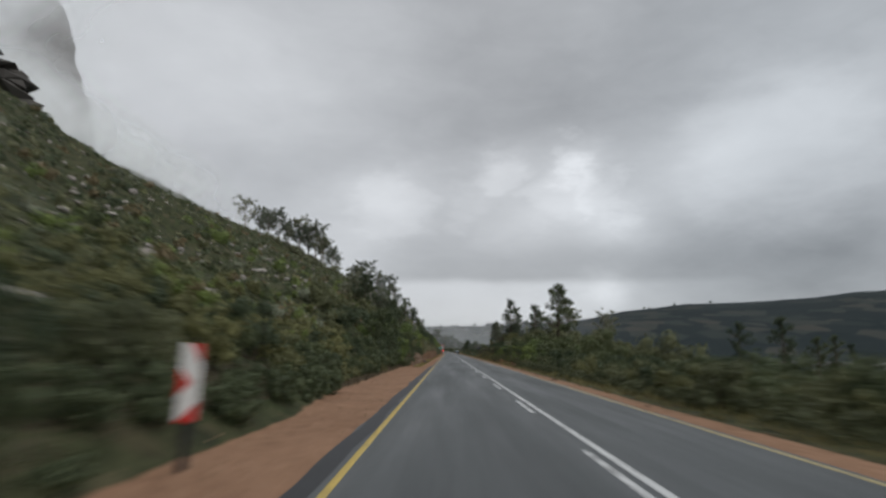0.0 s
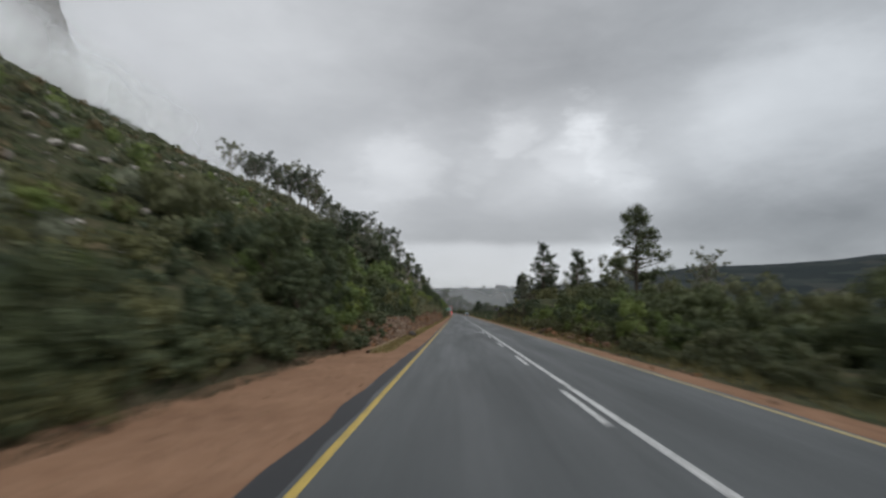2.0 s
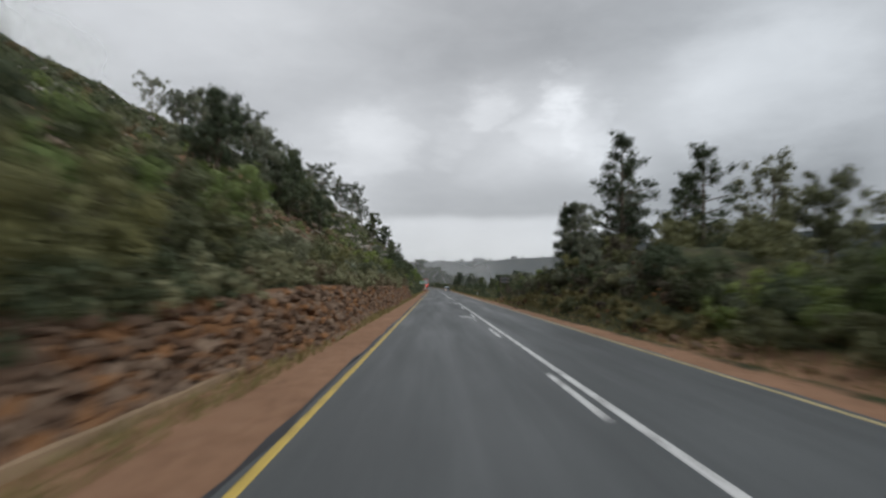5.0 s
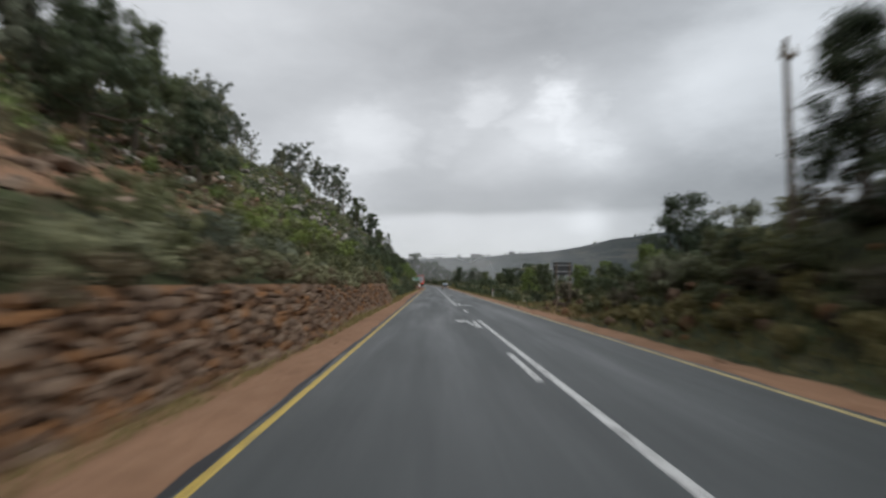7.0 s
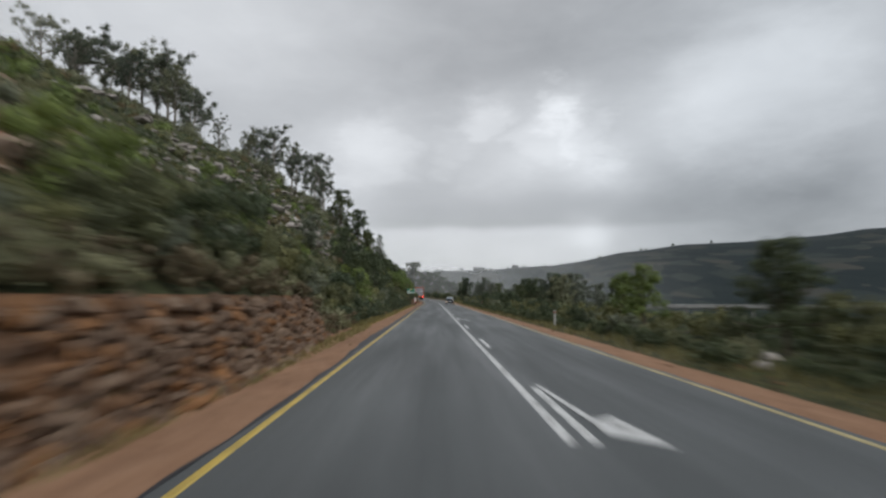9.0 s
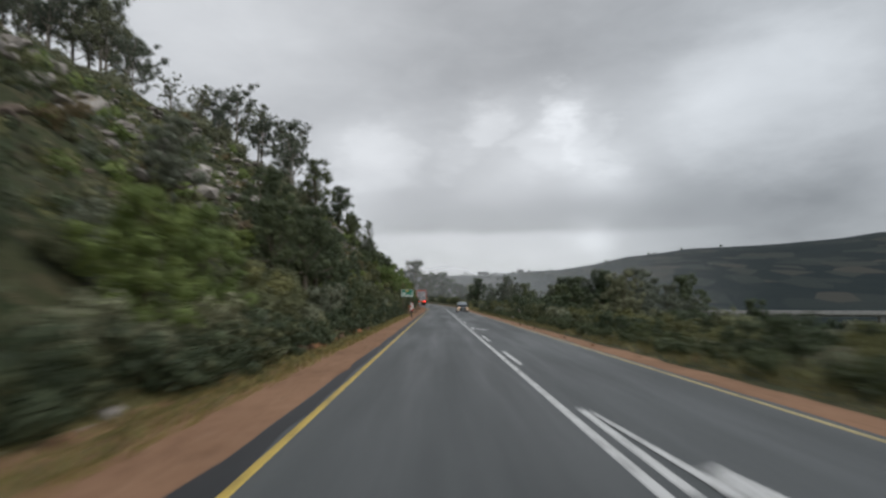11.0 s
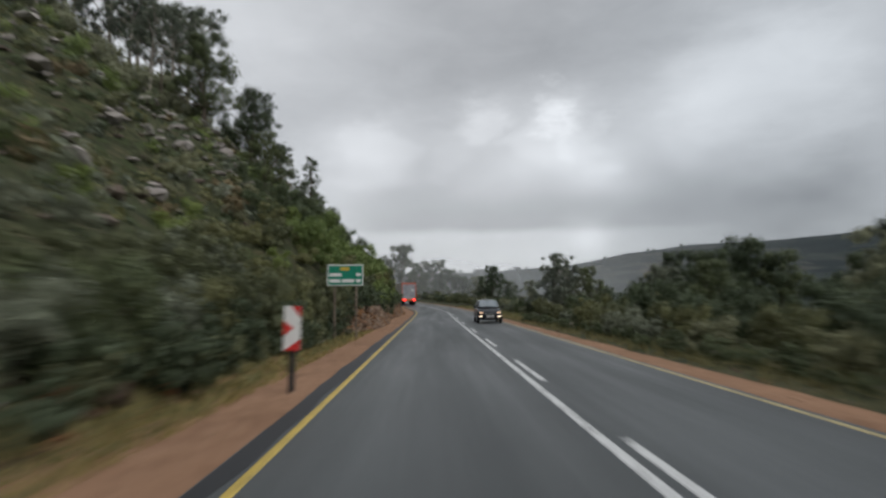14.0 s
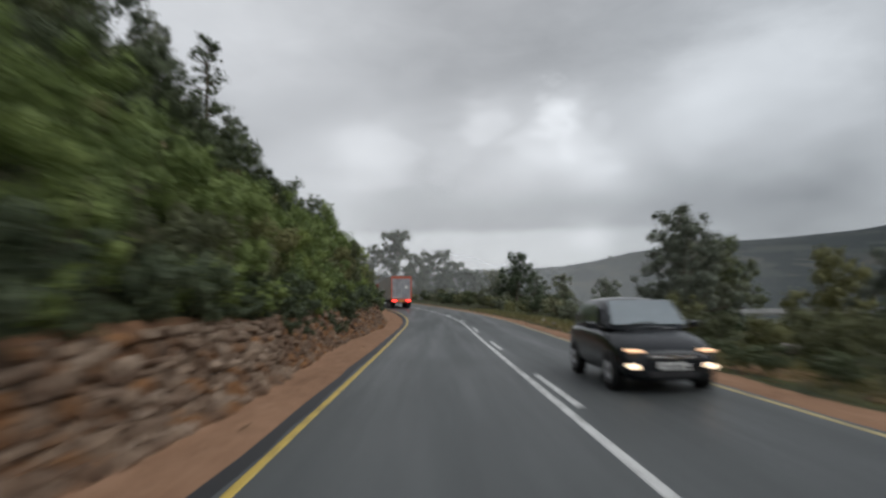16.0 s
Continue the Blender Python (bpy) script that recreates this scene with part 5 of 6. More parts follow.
tufts("verge_grass", "yellow-green grass along the verge", 12000, -6.6, -5.3, 195, 285, 0.13, "dry")
tufts("verge_grass", "olive grass along the verge", 9000, -6.9, -5.5, 195, 285, 0.16, "olive")
tufts("verge_grass", "dry grass at the foot of the stones", 7000, -5.75, -5.05, 62, 196, 0.18, "dry")
tufts("verge_grass", "olive grass at the edge of the shrubs", 9000, -8.4, -6.9, 0, 66, 0.2, "brown")
tufts("verge_grass", "dry grass along the valley verge", 14000, 4.3, 6.2, 0, 350, 0.25, "dry")
tufts("verge_grass", "olive grass along the valley verge", 12000, 5.1, 7.5, 0, 350, 0.3, "olive")

# ---- signs ----
M_RED = plain("red_sign_sheeting", (0.55, 0.035, 0.03), 0.4, 0, 0.1)
M_SIGNWHITE = plain("white_sign_sheeting", (0.72, 0.72, 0.70), 0.45, 0, 0.06)
M_GREEN = plain("green_sign_sheeting", (0.006, 0.20, 0.125), 0.4, 0, 0.1)
M_AMBER = plain("amber_sign_sheeting", (0.55, 0.38, 0.05), 0.5, 0, 0.1)
M_STEEL = plain("galvanised_steel", (0.42, 0.43, 0.44), 0.45, 0.8, 0.15)
M_BLACK = plain("black_paint", (0.018, 0.018, 0.02), 0.6, 0, 0.2)
M_TIMBER = plain("weathered_timber", (0.16, 0.13, 0.10), 0.9, 0, 0.35, 4)
M_SIGNBACK = plain("grey_sign_back", (0.06, 0.065, 0.07), 0.6, 0.2, 0.2)


def prism(pts, y0, y1):
    """A flat shape in x and z, from y0 to y1."""
    bm = bmesh.new()
    f = bm.faces.new([bm.verts.new((x, y0, z)) for x, z in pts])
    r = bmesh.ops.extrude_face_region(bm, geom=[f])
    bmesh.ops.translate(bm, verts=[g for g in r["geom"] if isinstance(g, bmesh.types.BMVert)], vec=(0, y1 - y0, 0))
    bmesh.ops.recalc_face_normals(bm, faces=bm.faces)
    return bm


def hazard_marker(x, y, low, tall, wide, tilt=0):
    ob = thing("hazard_marker", "red and white chevron hazard marker on a dark post", "road sign", (x, y, ground_z(x, y)), "hazard markers", 0, (0, tilt))
    w, h = wide / 2, tall
    part("post", box(-0.05, 0.05, 0.02, 0.12, -0.4, low + h * 0.8, 0.008), M_BLACK, ob)
    board = part("board", box(-w, w, -0.012, 0.012, low, low + h, 0.005), M_SIGNWHITE, ob, "white reflective board")
    for pts in ([(-0.1 * w, h), (w, h), (w, 0.74 * h)], [(-w, 0.68 * h), (0.15 * w, 0.5 * h), (-w, 0.32 * h)], [(w, 0.26 * h), (w, 0), (-0.9 * w, 0)]):
        part("stripe", prism([(a, low + b) for a, b in pts], -0.017, -0.0125), M_RED, board, "red stripe")
    return ob


hazard_marker(-5.98, 8.5, 0.66, 1.06, 0.29, 2)
hazard_marker(-4.62, 261.8, 0.75, 0.8, 0.3, 1)


def direction_sign(x0, x1, y, z0, z1):
    xc = (x0 + x1) / 2
    g = ground_z(xc, y)
    ob = thing("direction_sign", "green direction sign with a white border on two posts", "road sign", (xc, y, g))
    w = (x1 - x0) / 2
    z0, z1 = z0 - g, z1 - g
    for px in (-0.6 * w, 0.6 * w):
        part("post", rod((px, 0.06, -0.4), (px, 0.06, z1 - 0.05), 0.045, 0.045), M_TIMBER, ob)
    bd = part("board", box(-w, w, -0.015, 0.015, z0, z1, 0.006), M_SIGNWHITE, ob, "white bordered board")
    part("panel", box(-w + 0.045, w - 0.045, -0.021, -0.0155, z0 + 0.045, z1 - 0.045), M_GREEN, bd, "green panel")
    h = z1 - z0
    part("route_patch", box(-0.28 * w, 0.22 * w, -0.027, -0.0215, z0 + 0.72 * h, z0 + 0.88 * h), M_AMBER, bd, "yellow patch")
    for a, b, c in ((-0.86, -0.2, 0.44), (0.62, 0.86, 0.44), (-0.86, -0.28, 0.15), (-0.18, 0.5, 0.15), (0.6, 0.86, 0.15)):
        part("bar", box(a * w, b * w, -0.027, -0.0215, z0 + c * h, z0 + (c + 0.15) * h, 0.0), M_SIGNWHITE, bd, "white bar")
    return ob


direction_sign(-6.6, -5.05, 277.2, 2.26, 3.17)


def sign_back(x, y, w, z0, z1):
    ob = thing("road_sign", "dark back of a road sign on two posts", "road sign", (x, y, ground_z(x, y)))
    g = ground_z(x, y)
    part("board", box(-w / 2, w / 2, 0, 0.02, z0 - g, z1 - g, 0.005), M_SIGNBACK, ob)
    for k in (0.25, 0.75):
        part("rail", box(-w / 2 + 0.03, w / 2 - 0.03, -0.04, 0.0, z0 - g + (z1 - z0) * k - 0.025, z0 - g + (z1 - z0) * k + 0.025), M_STEEL, ob, "steel rail")
    for px in (-w * 0.35, w * 0.35):
        part("post", rod((px, -0.06, -0.4), (px, -0.06, z1 - g - 0.03), 0.04, 0.04), M_TIMBER, ob)


sign_back(5.5, 159.5, 1.05, 2.0, 2.72)


def marker_post(x, y, h=0.9):
    ob = thing("marker_post", "short white roadside marker post", "marker post", (x, y, ground_z(x, y)), "marker posts")
    part("post", rod((0, 0, -0.3), (0, 0, h), 0.045, 0.04), M_SIGNWHITE, ob)
    part("reflector", box(-0.03, 0.03, -0.05, -0.043, h - 0.18, h - 0.08), M_RED, ob, "red reflector")


marker_post(6.0, 258)
marker_post(5.2, 196)
marker_post(-5.8, 366, 1.0)


def utility_pole(x, y, top, wide=1.6):
    g = ground_z(x, y)
    ob = thing("utility_pole", "tall weathered timber utility pole with a crossarm", "utility pole", (x, y, g), "utility poles")
    h = top - g
    part("pole", rod((0, 0, -0.6), (0, 0, h), 0.12, 0.08, 10), M_TIMBER, ob)
    arm = part("crossarm", box(-wide / 2, wide / 2, -0.18, -0.08, h - 0.65, h - 0.5, 0.01), M_TIMBER, ob)
    for px in (-0.45 * wide, 0.0, 0.45 * wide):
        part("insulator", rod((px, -0.13, h - 0.5), (px, -0.13, h - 0.28), 0.05, 0.035, 8), M_SIGNWHITE, arm, "pale insulator")
    return ob


utility_pole(8.75, 143, 8.8, 0.5)
utility_pole(-20.5, 262, 14.5, 1.0)
utility_pole(-28.1, 308.5, 25.5, 1.0)


# ---- the viaduct across the valley ----
M_CONCRETE = plain("weathered_concrete", (0.36, 0.36, 0.35), 0.85, 0, 0.2, 0.6)


def viaduct(a, b, top):
    ax, ay = a
    bx, by = b
    length = math.hypot(bx - ax, by - ay)
    turn = math.degrees(math.atan2(by - ay, bx - ax))
    ob = thing("viaduct", "long grey concrete road viaduct on piers across the valley", "bridge", (ax, ay, top), "", turn)
    part("deck", box(0, length, -5, 5, -1.0, 0, 0.05), M_CONCRETE, ob)
    part("girder", box(0, length, -3, 3, -2.1, -1.004, 0.05), M_CONCRETE, ob)
    for s in (-1, 1):
        part("parapet", box(0, length, s * 4.85 - 0.12, s * 4.85 + 0.12, 0.003, 0.85, 0.03), M_CONCRETE, ob, "low concrete parapet")
    k = 0
    while 20 + 36 * k < length:
        px = 20 + 36 * k
        wx, wy = ax + (bx - ax) * px / length, ay + (by - ay) * px / length
        part("pier", box(px - 1.3, px + 1.3, -2.6, 2.6, ground_z(wx, wy) - top - 1, -2.104, 0.2), M_CONCRETE, ob)
        k += 1


viaduct((100, 552), (470, 372), -4.2)


# ---- vehicles ----
def clear_glass(name, tint):
    m = Mat(name, 0.05, 0.0, 0.6)
    m.b.inputs["Base Color"].default_value = (*tint, 1)
    return m.m


def glow(name, col, strength):
    m = Mat(name, 0.3)
    m.b.inputs["Base Color"].default_value = (*col, 1)
    m.b.inputs["Emission Color"].default_value = (*col, 1)
    m.b.inputs["Emission Strength"].default_value = strength
    return m.m


M_BODY = plain("dark_grey_car_paint", (0.028, 0.031, 0.035), 0.2, 0.5, 0.1)
M_WINDOW = clear_glass("sky_reflecting_glass", (0.60, 0.64, 0.66))
M_WINDOW.node_tree.nodes["Principled BSDF"].inputs["Metallic"].default_value = 0.85
M_RUBBER = plain("black_rubber", (0.015, 0.015, 0.015), 0.8)
M_RIM = plain("alloy", (0.5, 0.5, 0.52), 0.35, 0.9, 0.1)
M_LAMP = glow("lit_headlamp", (1.0, 0.62, 0.36), 1.1)
M_FOG = glow("lit_fog_lamp", (1.0, 0.78, 0.56), 2.0)
M_CHROME = plain("chrome", (0.6, 0.6, 0.6), 0.2, 1.0, 0.05)
M_TAIL = glow("lit_tail_lamp", (1.0, 0.04, 0.03), 5.0)
M_TRUCKRED = plain("orange_red_truck_paint", (0.50, 0.10, 0.055), 0.5, 0, 0.15)
M_TRUCKWHITE = plain("dirty_white_panel", (0.55, 0.56, 0.55), 0.6, 0, 0.15, 1.5)
M_TRUCKGREY = plain("grey_trailer_door", (0.30, 0.31, 0.33), 0.6, 0.1, 0.25, 2)


def wheel(parent, x, y, r, w, side):
    wh = part("wheel", rod((x - w / 2, y, r), (x + w / 2, y, r), r, r, 24), M_RUBBER, parent, "black tyre")
    part("rim", rod((x + side * (w / 2 - 0.01), y, r), (x + side * (w / 2 + 0.012), y, r), r * 0.66, r * 0.6, 16), M_RIM, wh, "pale alloy rim")
    for k in range(5):
        a = k * 1.2566
        part("spoke", rod((x + side * (w / 2 + 0.016), y, r), (x + side * (w / 2 + 0.016), y + math.cos(a) * r * 0.6, r + math.sin(a) * r * 0.6), 0.035, 0.025, 6), M_RIM, wh)
    return wh


def loft(sections):
    """A closed skin over cross-sections of equal count; each is a list of points."""
    bm = bmesh.new()
    rings = [[bm.verts.new(p) for p in sec] for sec in sections]
    n = len(rings[0])
    for a, b in zip(rings, rings[1:]):
        for k in range(n):
            bm.faces.new((a[k], a[(k + 1) % n], b[(k + 1) % n], b[k]))
    bm.faces.new(rings[0][::-1])
    bm.faces.new(rings[-1])
    bmesh.ops.recalc_face_normals(bm, faces=bm.faces)
    for f in bm.faces:
        f.smooth = True
    return bm


def car(x, y):
    """A dark compact people-carrier that faces the camera's way; its nose is at y."""
    ob = thing("car", "dark grey compact car with its lamps lit on the road", "car", (x, y, float(road_z(y))))
    hw = 0.86

    def ring(yy, w, lo, hi, top_w):
        return [(-w * 0.9, yy, lo), (-w, yy, lo + 0.18), (-w, yy, (lo + hi) * 0.5 + 0.05), (-w * 0.98, yy, hi - 0.14), (-top_w, yy, hi), (0, yy, hi + 0.03),
                (top_w, yy, hi), (w * 0.98, yy, hi - 0.14), (w, yy, (lo + hi) * 0.5 + 0.05), (w, yy, lo + 0.18), (w * 0.9, yy, lo), (0, yy, lo - 0.02)]

    body = part("body", loft([ring(0.0, 0.62, 0.28, 0.66, 0.45), ring(0.10, 0.76, 0.22, 0.74, 0.58), ring(0.35, 0.83, 0.20, 0.86, 0.66), ring(0.7, hw, 0.2, 0.95, 0.72), ring(1.05, hw, 0.2, 1.02, 0.76),
                              ring(1.5, hw, 0.2, 1.06, 0.8), ring(2.6, hw, 0.2, 1.08, 0.8), ring(3.5, hw, 0.2, 1.08, 0.8), ring(4.0, 0.84, 0.24, 1.04, 0.76), ring(4.2, 0.76, 0.32, 0.95, 0.66)]), M_BODY, ob)

    round_body = body.modifiers.new("rounding", "SUBSURF")
    round_body.levels = round_body.render_levels = 2

    def cab(yy, w, lo, hi):
        return [(-w, yy, lo), (-w * 0.99, yy, lo + 0.1), (-w * 0.88, yy, hi - 0.12), (-w * 0.74, yy, hi), (0, yy, hi + 0.03), (w * 0.74, yy, hi), (w * 0.88, yy, hi - 0.12), (w * 0.99, yy, lo + 0.1), (w, yy, lo)]

    cabin = part("cabin", loft([cab(1.05, 0.78, 0.98, 1.06), cab(1.32, 0.8, 0.98, 1.28), cab(1.72, 0.8, 0.98, 1.54), cab(2.3, 0.8, 0.98, 1.62), cab(3.3, 0.8, 0.98, 1.62), cab(3.8, 0.78, 0.98, 1.5), cab(4.08, 0.74, 0.95, 1.05)]), M_BODY, ob)
    round_cabin = cabin.modifiers.new("rounding", "SUBSURF")
    round_cabin.levels = round_cabin.render_levels = 1
    glass = bmesh.new()
    q = [glass.verts.new(p) for p in ((-0.68, 1.11, 1.09), (0.68, 1.11, 1.09), (0.6, 1.66, 1.53), (-0.6, 1.66, 1.53))]
    glass.faces.new(q)
    bmesh.ops.solidify(glass, geom=glass.faces[:], thickness=-0.02)
    bmesh.ops.translate(glass, verts=glass.verts, vec=(0, -0.045, 0.035))
    ws = part("windscreen", glass, M_WINDOW, ob, "windscreen reflecting the grey sky")
    part("wiper", rod((-0.5, 1.03, 1.115), (0.1, 1.10, 1.165), 0.012, 0.01, 6), M_BLACK, ws, "black wiper")
    for s in (-1, 1):
        for y0, y1, y2, y3 in ((1.55, 2.35, 2.35, 1.85), (2.45, 3.25, 3.25, 2.45)):
            g = bmesh.new()
            q = [g.verts.new(p) for p in ((s * 0.805, y0, 1.1), (s * 0.805, y1, 1.1), (s * 0.715, y2, 1.49), (s * 0.715, y3, 1.49))]
            g.faces.new(q if s > 0 else q[::-1])
            bmesh.ops.solidify(g, geom=g.faces[:], thickness=0.015)
            bmesh.ops.translate(g, verts=g.verts, vec=(s * 0.02, 0, 0))
            part("side_window", g, M_WINDOW, ob, "dark side window")
        part("headlamp", box(s * 0.60 - 0.13, s * 0.60 + 0.13, 0.035, 0.3, 0.70, 0.74, 0.018), M_LAMP, ob, "lit headlamp")
        part("fog_lamp", box(s * 0.64 - 0.105, s * 0.64 + 0.105, -0.005, 0.2, 0.43, 0.505, 0.033), M_FOG, ob, "lit fog lamp")
        mir = part("mirror", box(s * 0.98 - 0.11, s * 0.98 + 0.11, 1.38, 1.5, 1.04, 1.18, 0.04), M_BODY, ob)
        part("stalk", rod((s * 0.82, 1.46, 1.05), (s * 0.92, 1.45, 1.08), 0.025, 0.025, 6), M_BLACK, mir)
        wheel(ob, s * 0.78, 0.78, 0.31, 0.19, s)
        wheel(ob, s * 0.78, 3.38, 0.31, 0.19, s)
        part("arch", rod((s * 0.84, 0.78, 0.33), (s * 0.872, 0.78, 0.33), 0.36, 0.36, 20), M_BLACK, ob, "black wheel arch")
        part("arch", rod((s * 0.84, 3.38, 0.33), (s * 0.872, 3.38, 0.33), 0.36, 0.36, 20), M_BLACK, ob, "black wheel arch")
    gr = part("grille", box(-0.42, 0.42, -0.02, 0.12, 0.57, 0.68, 0.02), M_BLACK, ob, "black grille")
    part("chrome_bar", box(-0.40, 0.40, -0.035, -0.021, 0.61, 0.635, 0.004), M_CHROME, gr, "chrome bar")
    part("badge", rod((0, -0.05, 0.62), (0, -0.022, 0.62), 0.05, 0.05, 16), M_CHROME, gr, "round chrome badge")
    part("number_plate", box(-0.25, 0.25, -0.045, -0.025, 0.42, 0.53, 0.004), M_SIGNWHITE, ob, "pale plate with a plain bar")
    part("plate_bar", box(-0.2, 0.2, -0.05, -0.0455, 0.455, 0.495), M_SIGNBACK, ob, "plain grey bar")
    part("air_intake", box(-0.4, 0.4, -0.015, 0.15, 0.27, 0.38, 0.02), M_BLACK, ob, "black lower intake")
    return ob


car(1.92, 292.6)


def truck(x, y, rz):
    """An articulated lorry seen from behind; its tail is at y."""
    ob = thing("truck", "lorry with pale box trailer, orange-red rear frame, lit tail lamps", "truck", (x, y, float(road_z(y))), "", rz)
    part("body", box(-1.24, 1.24, 0.06, 12.5, 1.15, 3.85, 0.03), M_TRUCKWHITE, ob)
    for s in (-1, 1):
        dr = part("door", box(min(s * 0.02, s * 1.1), max(s * 0.02, s * 1.1), 0.0, 0.055, 1.25, 3.6, 0.015), M_TRUCKGREY, ob, "grey rear door")
        for k in (0.3, 0.72):
            part("lock_rod", rod((s * k, -0.03, 1.25), (s * k, -0.03, 3.6), 0.02, 0.02, 6), M_STEEL, dr, "steel lock rod")
        part("frame_post", box(s * 1.18 - 0.07, s * 1.18 + 0.07, -0.02, 0.055, 1.15, 3.85, 0.01), M_TRUCKRED, ob, "orange-red frame post")
        tl = part("tail_lamp", box(s * 0.85 - 0.24, s * 0.85 + 0.24, -0.1, -0.02, 0.85, 1.02, 0.02), M_TAIL, ob, "lit red tail lamp")
        part("mudflap", box(s * 0.95 - 0.28, s * 0.95 + 0.28, 0.5, 0.53, 0.2, 0.85, 0.005), M_RUBBER, ob, "black mudflap")
        for yy in (1.4, 2.7, 4.0):
            wheel(ob, s * 1.0, yy, 0.5, 0.4, s)
        for yy in (13.6, 16.2):
            wheel(ob, s * 1.0, yy, 0.5, 0.4, s)
    part("frame_top", box(-1.108, 1.108, -0.02, 0.055, 3.61, 3.85, 0.01), M_TRUCKRED, ob, "orange-red top frame")
    part("bumper", box(-1.2, 1.2, -0.02, 0.2, 0.75, 1.14, 0.02), M_TRUCKRED, ob, "orange-red rear bumper")
    part("number_plate", box(-0.25, 0.25, -0.04, -0.021, 0.86, 0.98, 0.003), M_AMBER, ob, "plain plate")
    part("notice", box(0.45, 0.8, -0.012, -0.002, 2.4, 2.75, 0.003), M_SIGNWHITE, ob, "pale square notice")
    part("chassis", box(-0.5, 0.5, 0.3, 16.8, 0.75, 1.146, 0.02), M_BLACK, ob, "black chassis")
    part("cab", box(-1.2, 1.2, 13.2, 15.4, 1.15, 3.4, 0.12), M_TRUCKRED, ob, "orange-red cab")
    return ob


truck(-6.0, 356.0, 12)


# ---- cloud lying on the mountain ----
def mist_material(name, density, scale):
    """Drifting cloud: white, torn and see-through, thinning to its edges."""
    m = Mat(name, 1.0, spec=0.0)
    n = m.noise(scale, 3, 0.5)
    soft = m.attr("thick")
    a = m.math("MULTIPLY", m.math("MULTIPLY", m.ramp(n, [(0.28, (0.15, 0.15, 0.15)), (0.68, (1, 1, 1))]), soft), density)
    out = m.t.nodes["Material Output"]
    made = [m.t.nodes.new("ShaderNodeBsdf" + k) for k in ("Diffuse", "Translucent", "Transparent")]
    made[0].inputs[0].default_value = made[1].inputs[0].default_value = (0.68, 0.69, 0.70, 1)
    add, mixed = m.t.nodes.new("ShaderNodeAddShader"), m.t.nodes.new("ShaderNodeMixShader")
    m.link(made[0].outputs[0], add.inputs[0])
    m.link(made[1].outputs[0], add.inputs[1])
    m.link(a, mixed.inputs[0])
    m.link(made[2].outputs[0], mixed.inputs[1])
    m.link(add.outputs[0], mixed.inputs[2])
    m.link(mixed.outputs[0], out.inputs[0])
    return m.m


def mist_sheet(y, u0, u1, drop, rise, density, seed, slope=0.0):
    """One hanging veil of the cloud, billowed in depth; it follows the slope between u0 and u1."""
    nx, nz = 46, 22
    rg = np.random.default_rng(seed)
    uu = np.linspace(u0, u1, nx)
    k = np.linspace(0, 1, nz)
    ph = rg.random(4) * 6
    UU, KK = np.meshgrid(uu, k)
    depth = y + slope * (UU - u0) + 3 * np.sin(UU * 0.03 + ph[0]) + 2 * np.sin(KK * 3 + ph[1])
    crest = height(UU, depth)
    zz = crest - drop + (drop + rise) * KK + 5 * np.sin(UU * 0.045 + ph[2])
    thick = smooth(0, 0.45, KK) * (1 - smooth(0.5, 1.0, KK)) * smooth(0.0, 0.3, (UU - u0) / (u1 - u0)) * 1.0
    thick = np.where((UU - u0) / (u1 - u0) > 0.9, thick * (1 - smooth(0.9, 1.0, (UU - u0) / (u1 - u0))), thick)
    i = np.arange(nx * nz).reshape(nz, nx)
    q = np.stack([i[:-1, :-1], i[:-1, 1:], i[1:, 1:], i[1:, :-1]], -1).reshape(-1, 4)
    ob = mesh("mist_bank", np.stack([UU, depth, zz], -1).reshape(-1, 3), q, mist_material("drifting_cloud", density, 0.03), True)
    point_value(ob, "thick", thick)
    return tagged(ob, "white cloud drifting along the mountain slope", "mist", kind="stuff")


mist_sheet(190, -84, -330, 14, 34, 0.7, 1, -0.1)


def crag(x, y, seed):
    """A stack of bedded rock that stands out of the slope."""
    rg = np.random.default_rng(seed)
    ob = thing("rock_crag", "dark bedded rock crag standing out of the slope", "crag", (x, y, ground_z(x, y)))
    for k in range(16):
        r = 11 - 0.4 * k
        blk = new("block", STONE_DARK[k % 3])
        blk.parent = ob
        blk.matrix_basis = pose(rg.normal(-3, 1.6) - 0.25 * k, rg.normal(0, 2), -2 + 0.9 * k + rg.normal(0, 0.2), rg.normal(0, 5), rg.normal(0, 5), rg.random() * 360) @ Matrix.Diagonal((r * 1.3, r, r * 0.5, 1))
    return ob


crag(-93, 122, 4)
mist_sheet(235, -80, -350, 16, 36, 0.6, 2, -0.1)
mist_sheet(285, -86, -370, 16, 36, 0.6, 3, -0.1)
mist_sheet(325, -120, -420, 20, 50, 0.65, 4, -0.1)


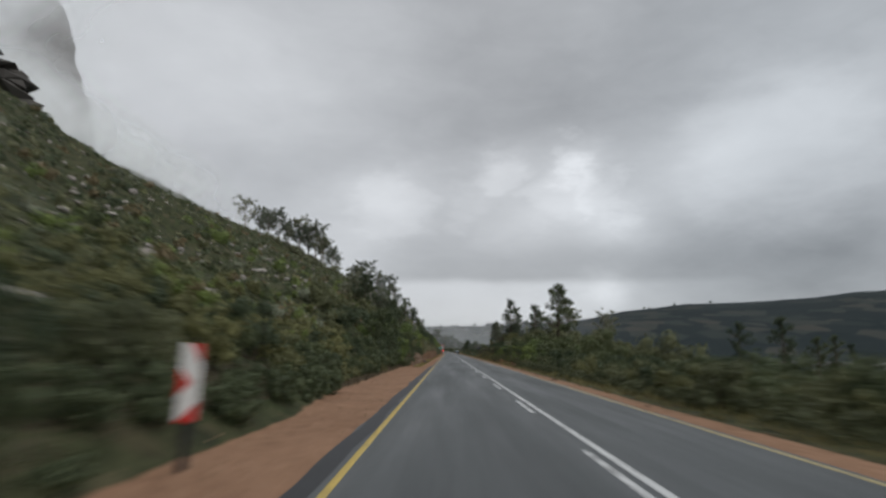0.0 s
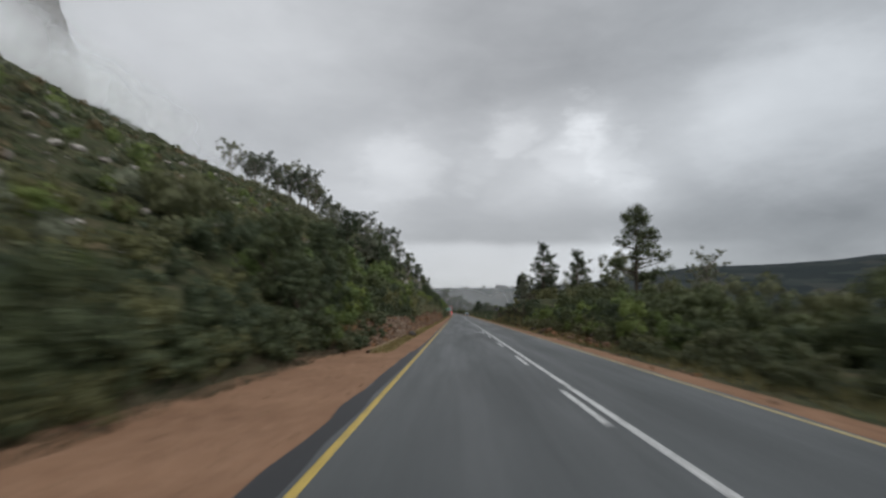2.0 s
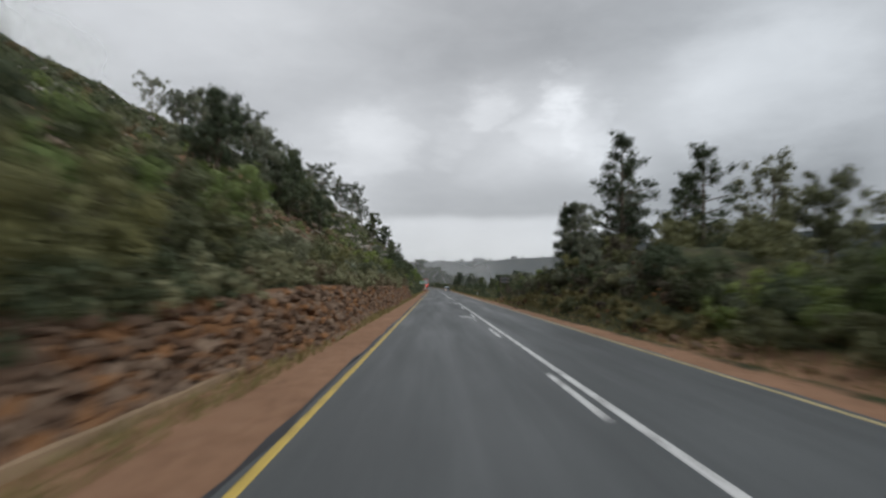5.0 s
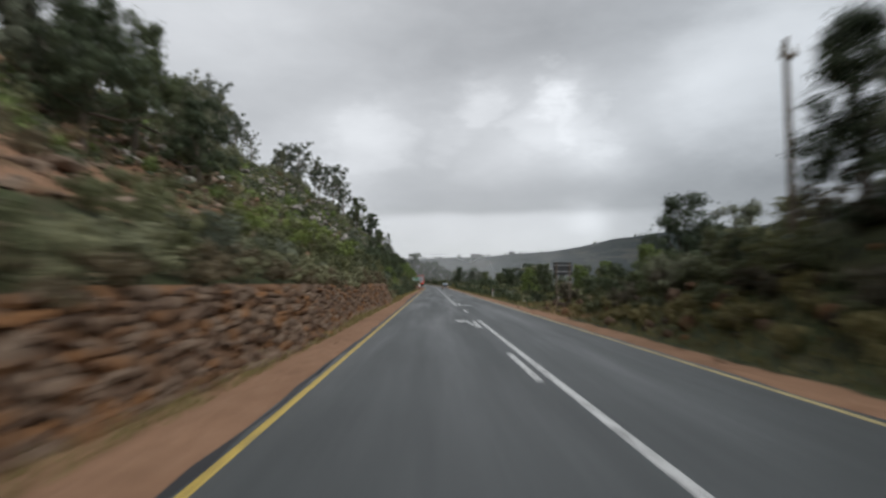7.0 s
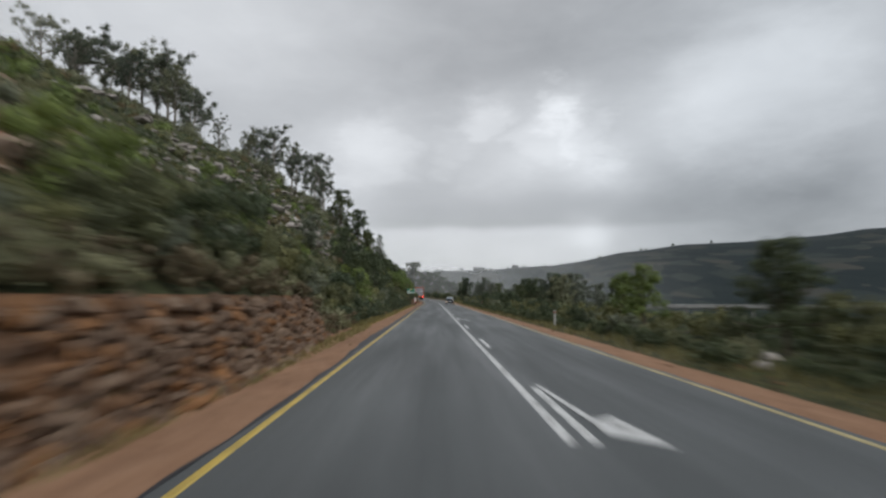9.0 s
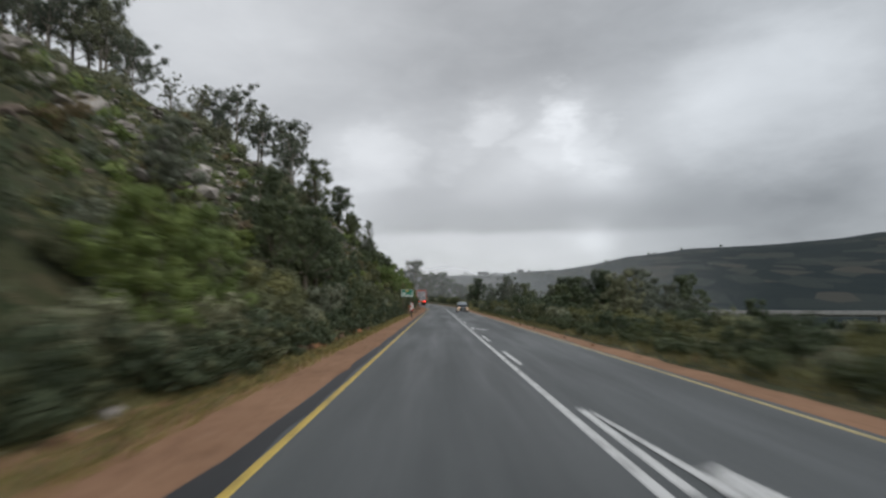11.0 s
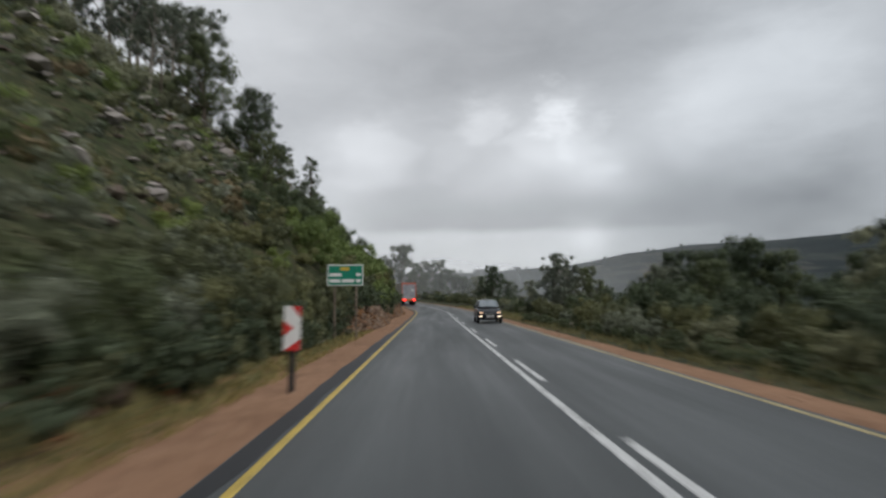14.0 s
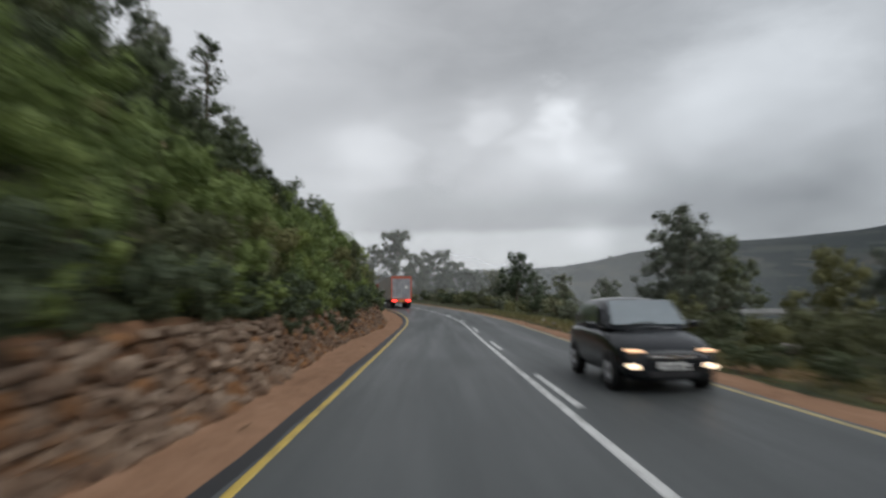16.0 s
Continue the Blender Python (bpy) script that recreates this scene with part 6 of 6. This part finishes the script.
def cliff(x, y, base, top, wide):
    """A steep rock buttress with ledges, high over the slope."""
    rg = np.random.default_rng(5)
    nx, nz = 40, 30
    k, h = np.meshgrid(np.linspace(0, 1, nx), np.linspace(0, 1, nz))
    ledge = np.floor(h * 7) / 7
    xx = x + wide * (k - 1) * (1 - 0.15 * h) - 120 * h - 2 * ledge
    yy = y + 60 * np.sin(k * 2.6) * -1 + 2 * ledge + 4 * np.sin(k * 30 + 4 * h) + rg.normal(0, 0.9, k.shape)
    zz = base + (top - base) * h + rg.normal(0, 1.0, k.shape)
    xx = xx + (2.2 * np.sin(h * 23 + 1) + 1.6 * np.sin(h * 57) + 1.2 * np.sin(h * 91)) * smooth(0.5, 1.0, k)
    yy = yy + 240 * smooth(0.86, 1.0, k)
    i = np.arange(nx * nz).reshape(nz, nx)
    q = np.stack([i[:-1, :-1], i[:-1, 1:], i[1:, 1:], i[1:, :-1]], -1).reshape(-1, 4)
    ob = mesh("cliff", np.stack([xx, yy, zz], -1).reshape(-1, 3), q, M_CLIFF)
    return tagged(ob, "grey rock buttress half lost in cloud", "cliff", kind="structure")


cliff(-362, 470, 80, 430, 330)


def free_sheet(xs, y, z0, z1, density, seed):
    """Cloud in front of the buttress."""
    nx, nz = 40, 30
    k, h = np.meshgrid(np.linspace(0, 1, nx), np.linspace(0, 1, nz))
    xx = xs[0] + (xs[1] - xs[0]) * k
    yy = y + 5 * np.sin(k * 5 + seed) + 4 * np.sin(h * 4 + seed)
    zz = z0 + (z1 - z0) * h
    thick = smooth(0, 0.2, k) * (1 - smooth(0.72, 1, k)) * smooth(0, 0.2, h) * (0.75 + 1.0 * smooth(0.30, 0.43, h))
    i = np.arange(nx * nz).reshape(nz, nx)
    q = np.stack([i[:-1, :-1], i[:-1, 1:], i[1:, 1:], i[1:, :-1]], -1).reshape(-1, 4)
    ob = mesh("mist_bank", np.stack([xx, yy, zz], -1).reshape(-1, 3), q, mist_material("high_cloud", density, 0.011), True)
    point_value(ob, "thick", thick)
    return tagged(ob, "high white cloud in front of a rock buttress", "mist", kind="stuff")


free_sheet((-520, -200), 400, 60, 460, 0.6, 1)
free_sheet((-540, -215), 385, 60, 460, 0.5, 3)
mist_sheet(326, -100, -260, 10, 36, 0.85, 7, -0.05)


def rain_haze(x0, x1, y, z0, z1, density, seed):
    """A thin veil of drizzle hanging over the bend."""
    nx, nz = 44, 24
    k, h = np.meshgrid(np.linspace(0, 1, nx), np.linspace(0, 1, nz))
    yy = y + 3 * np.sin(k * 11 + seed) + 2 * np.sin(h * 6 + seed)
    thick = smooth(0, 0.3, k) * (1 - smooth(0.6, 1, k)) * (1 - smooth(0.25, 1.0, h))
    i = np.arange(nx * nz).reshape(nz, nx)
    q = np.stack([i[:-1, :-1], i[:-1, 1:], i[1:, 1:], i[1:, :-1]], -1).reshape(-1, 4)
    ob = mesh("mist_bank", np.stack([x0 + (x1 - x0) * k, yy, z0 + (z1 - z0) * h], -1).reshape(-1, 3), q, mist_material("thin_drizzle", density, 0.012), True)
    point_value(ob, "thick", thick)
    return tagged(ob, "thin grey drizzle over the bend of the road", "mist", kind="stuff")


rain_haze(-70, 110, 391, -14, 44, 0.21, 1)
rain_haze(-160, 170, 520, -30, 60, 0.32, 2)
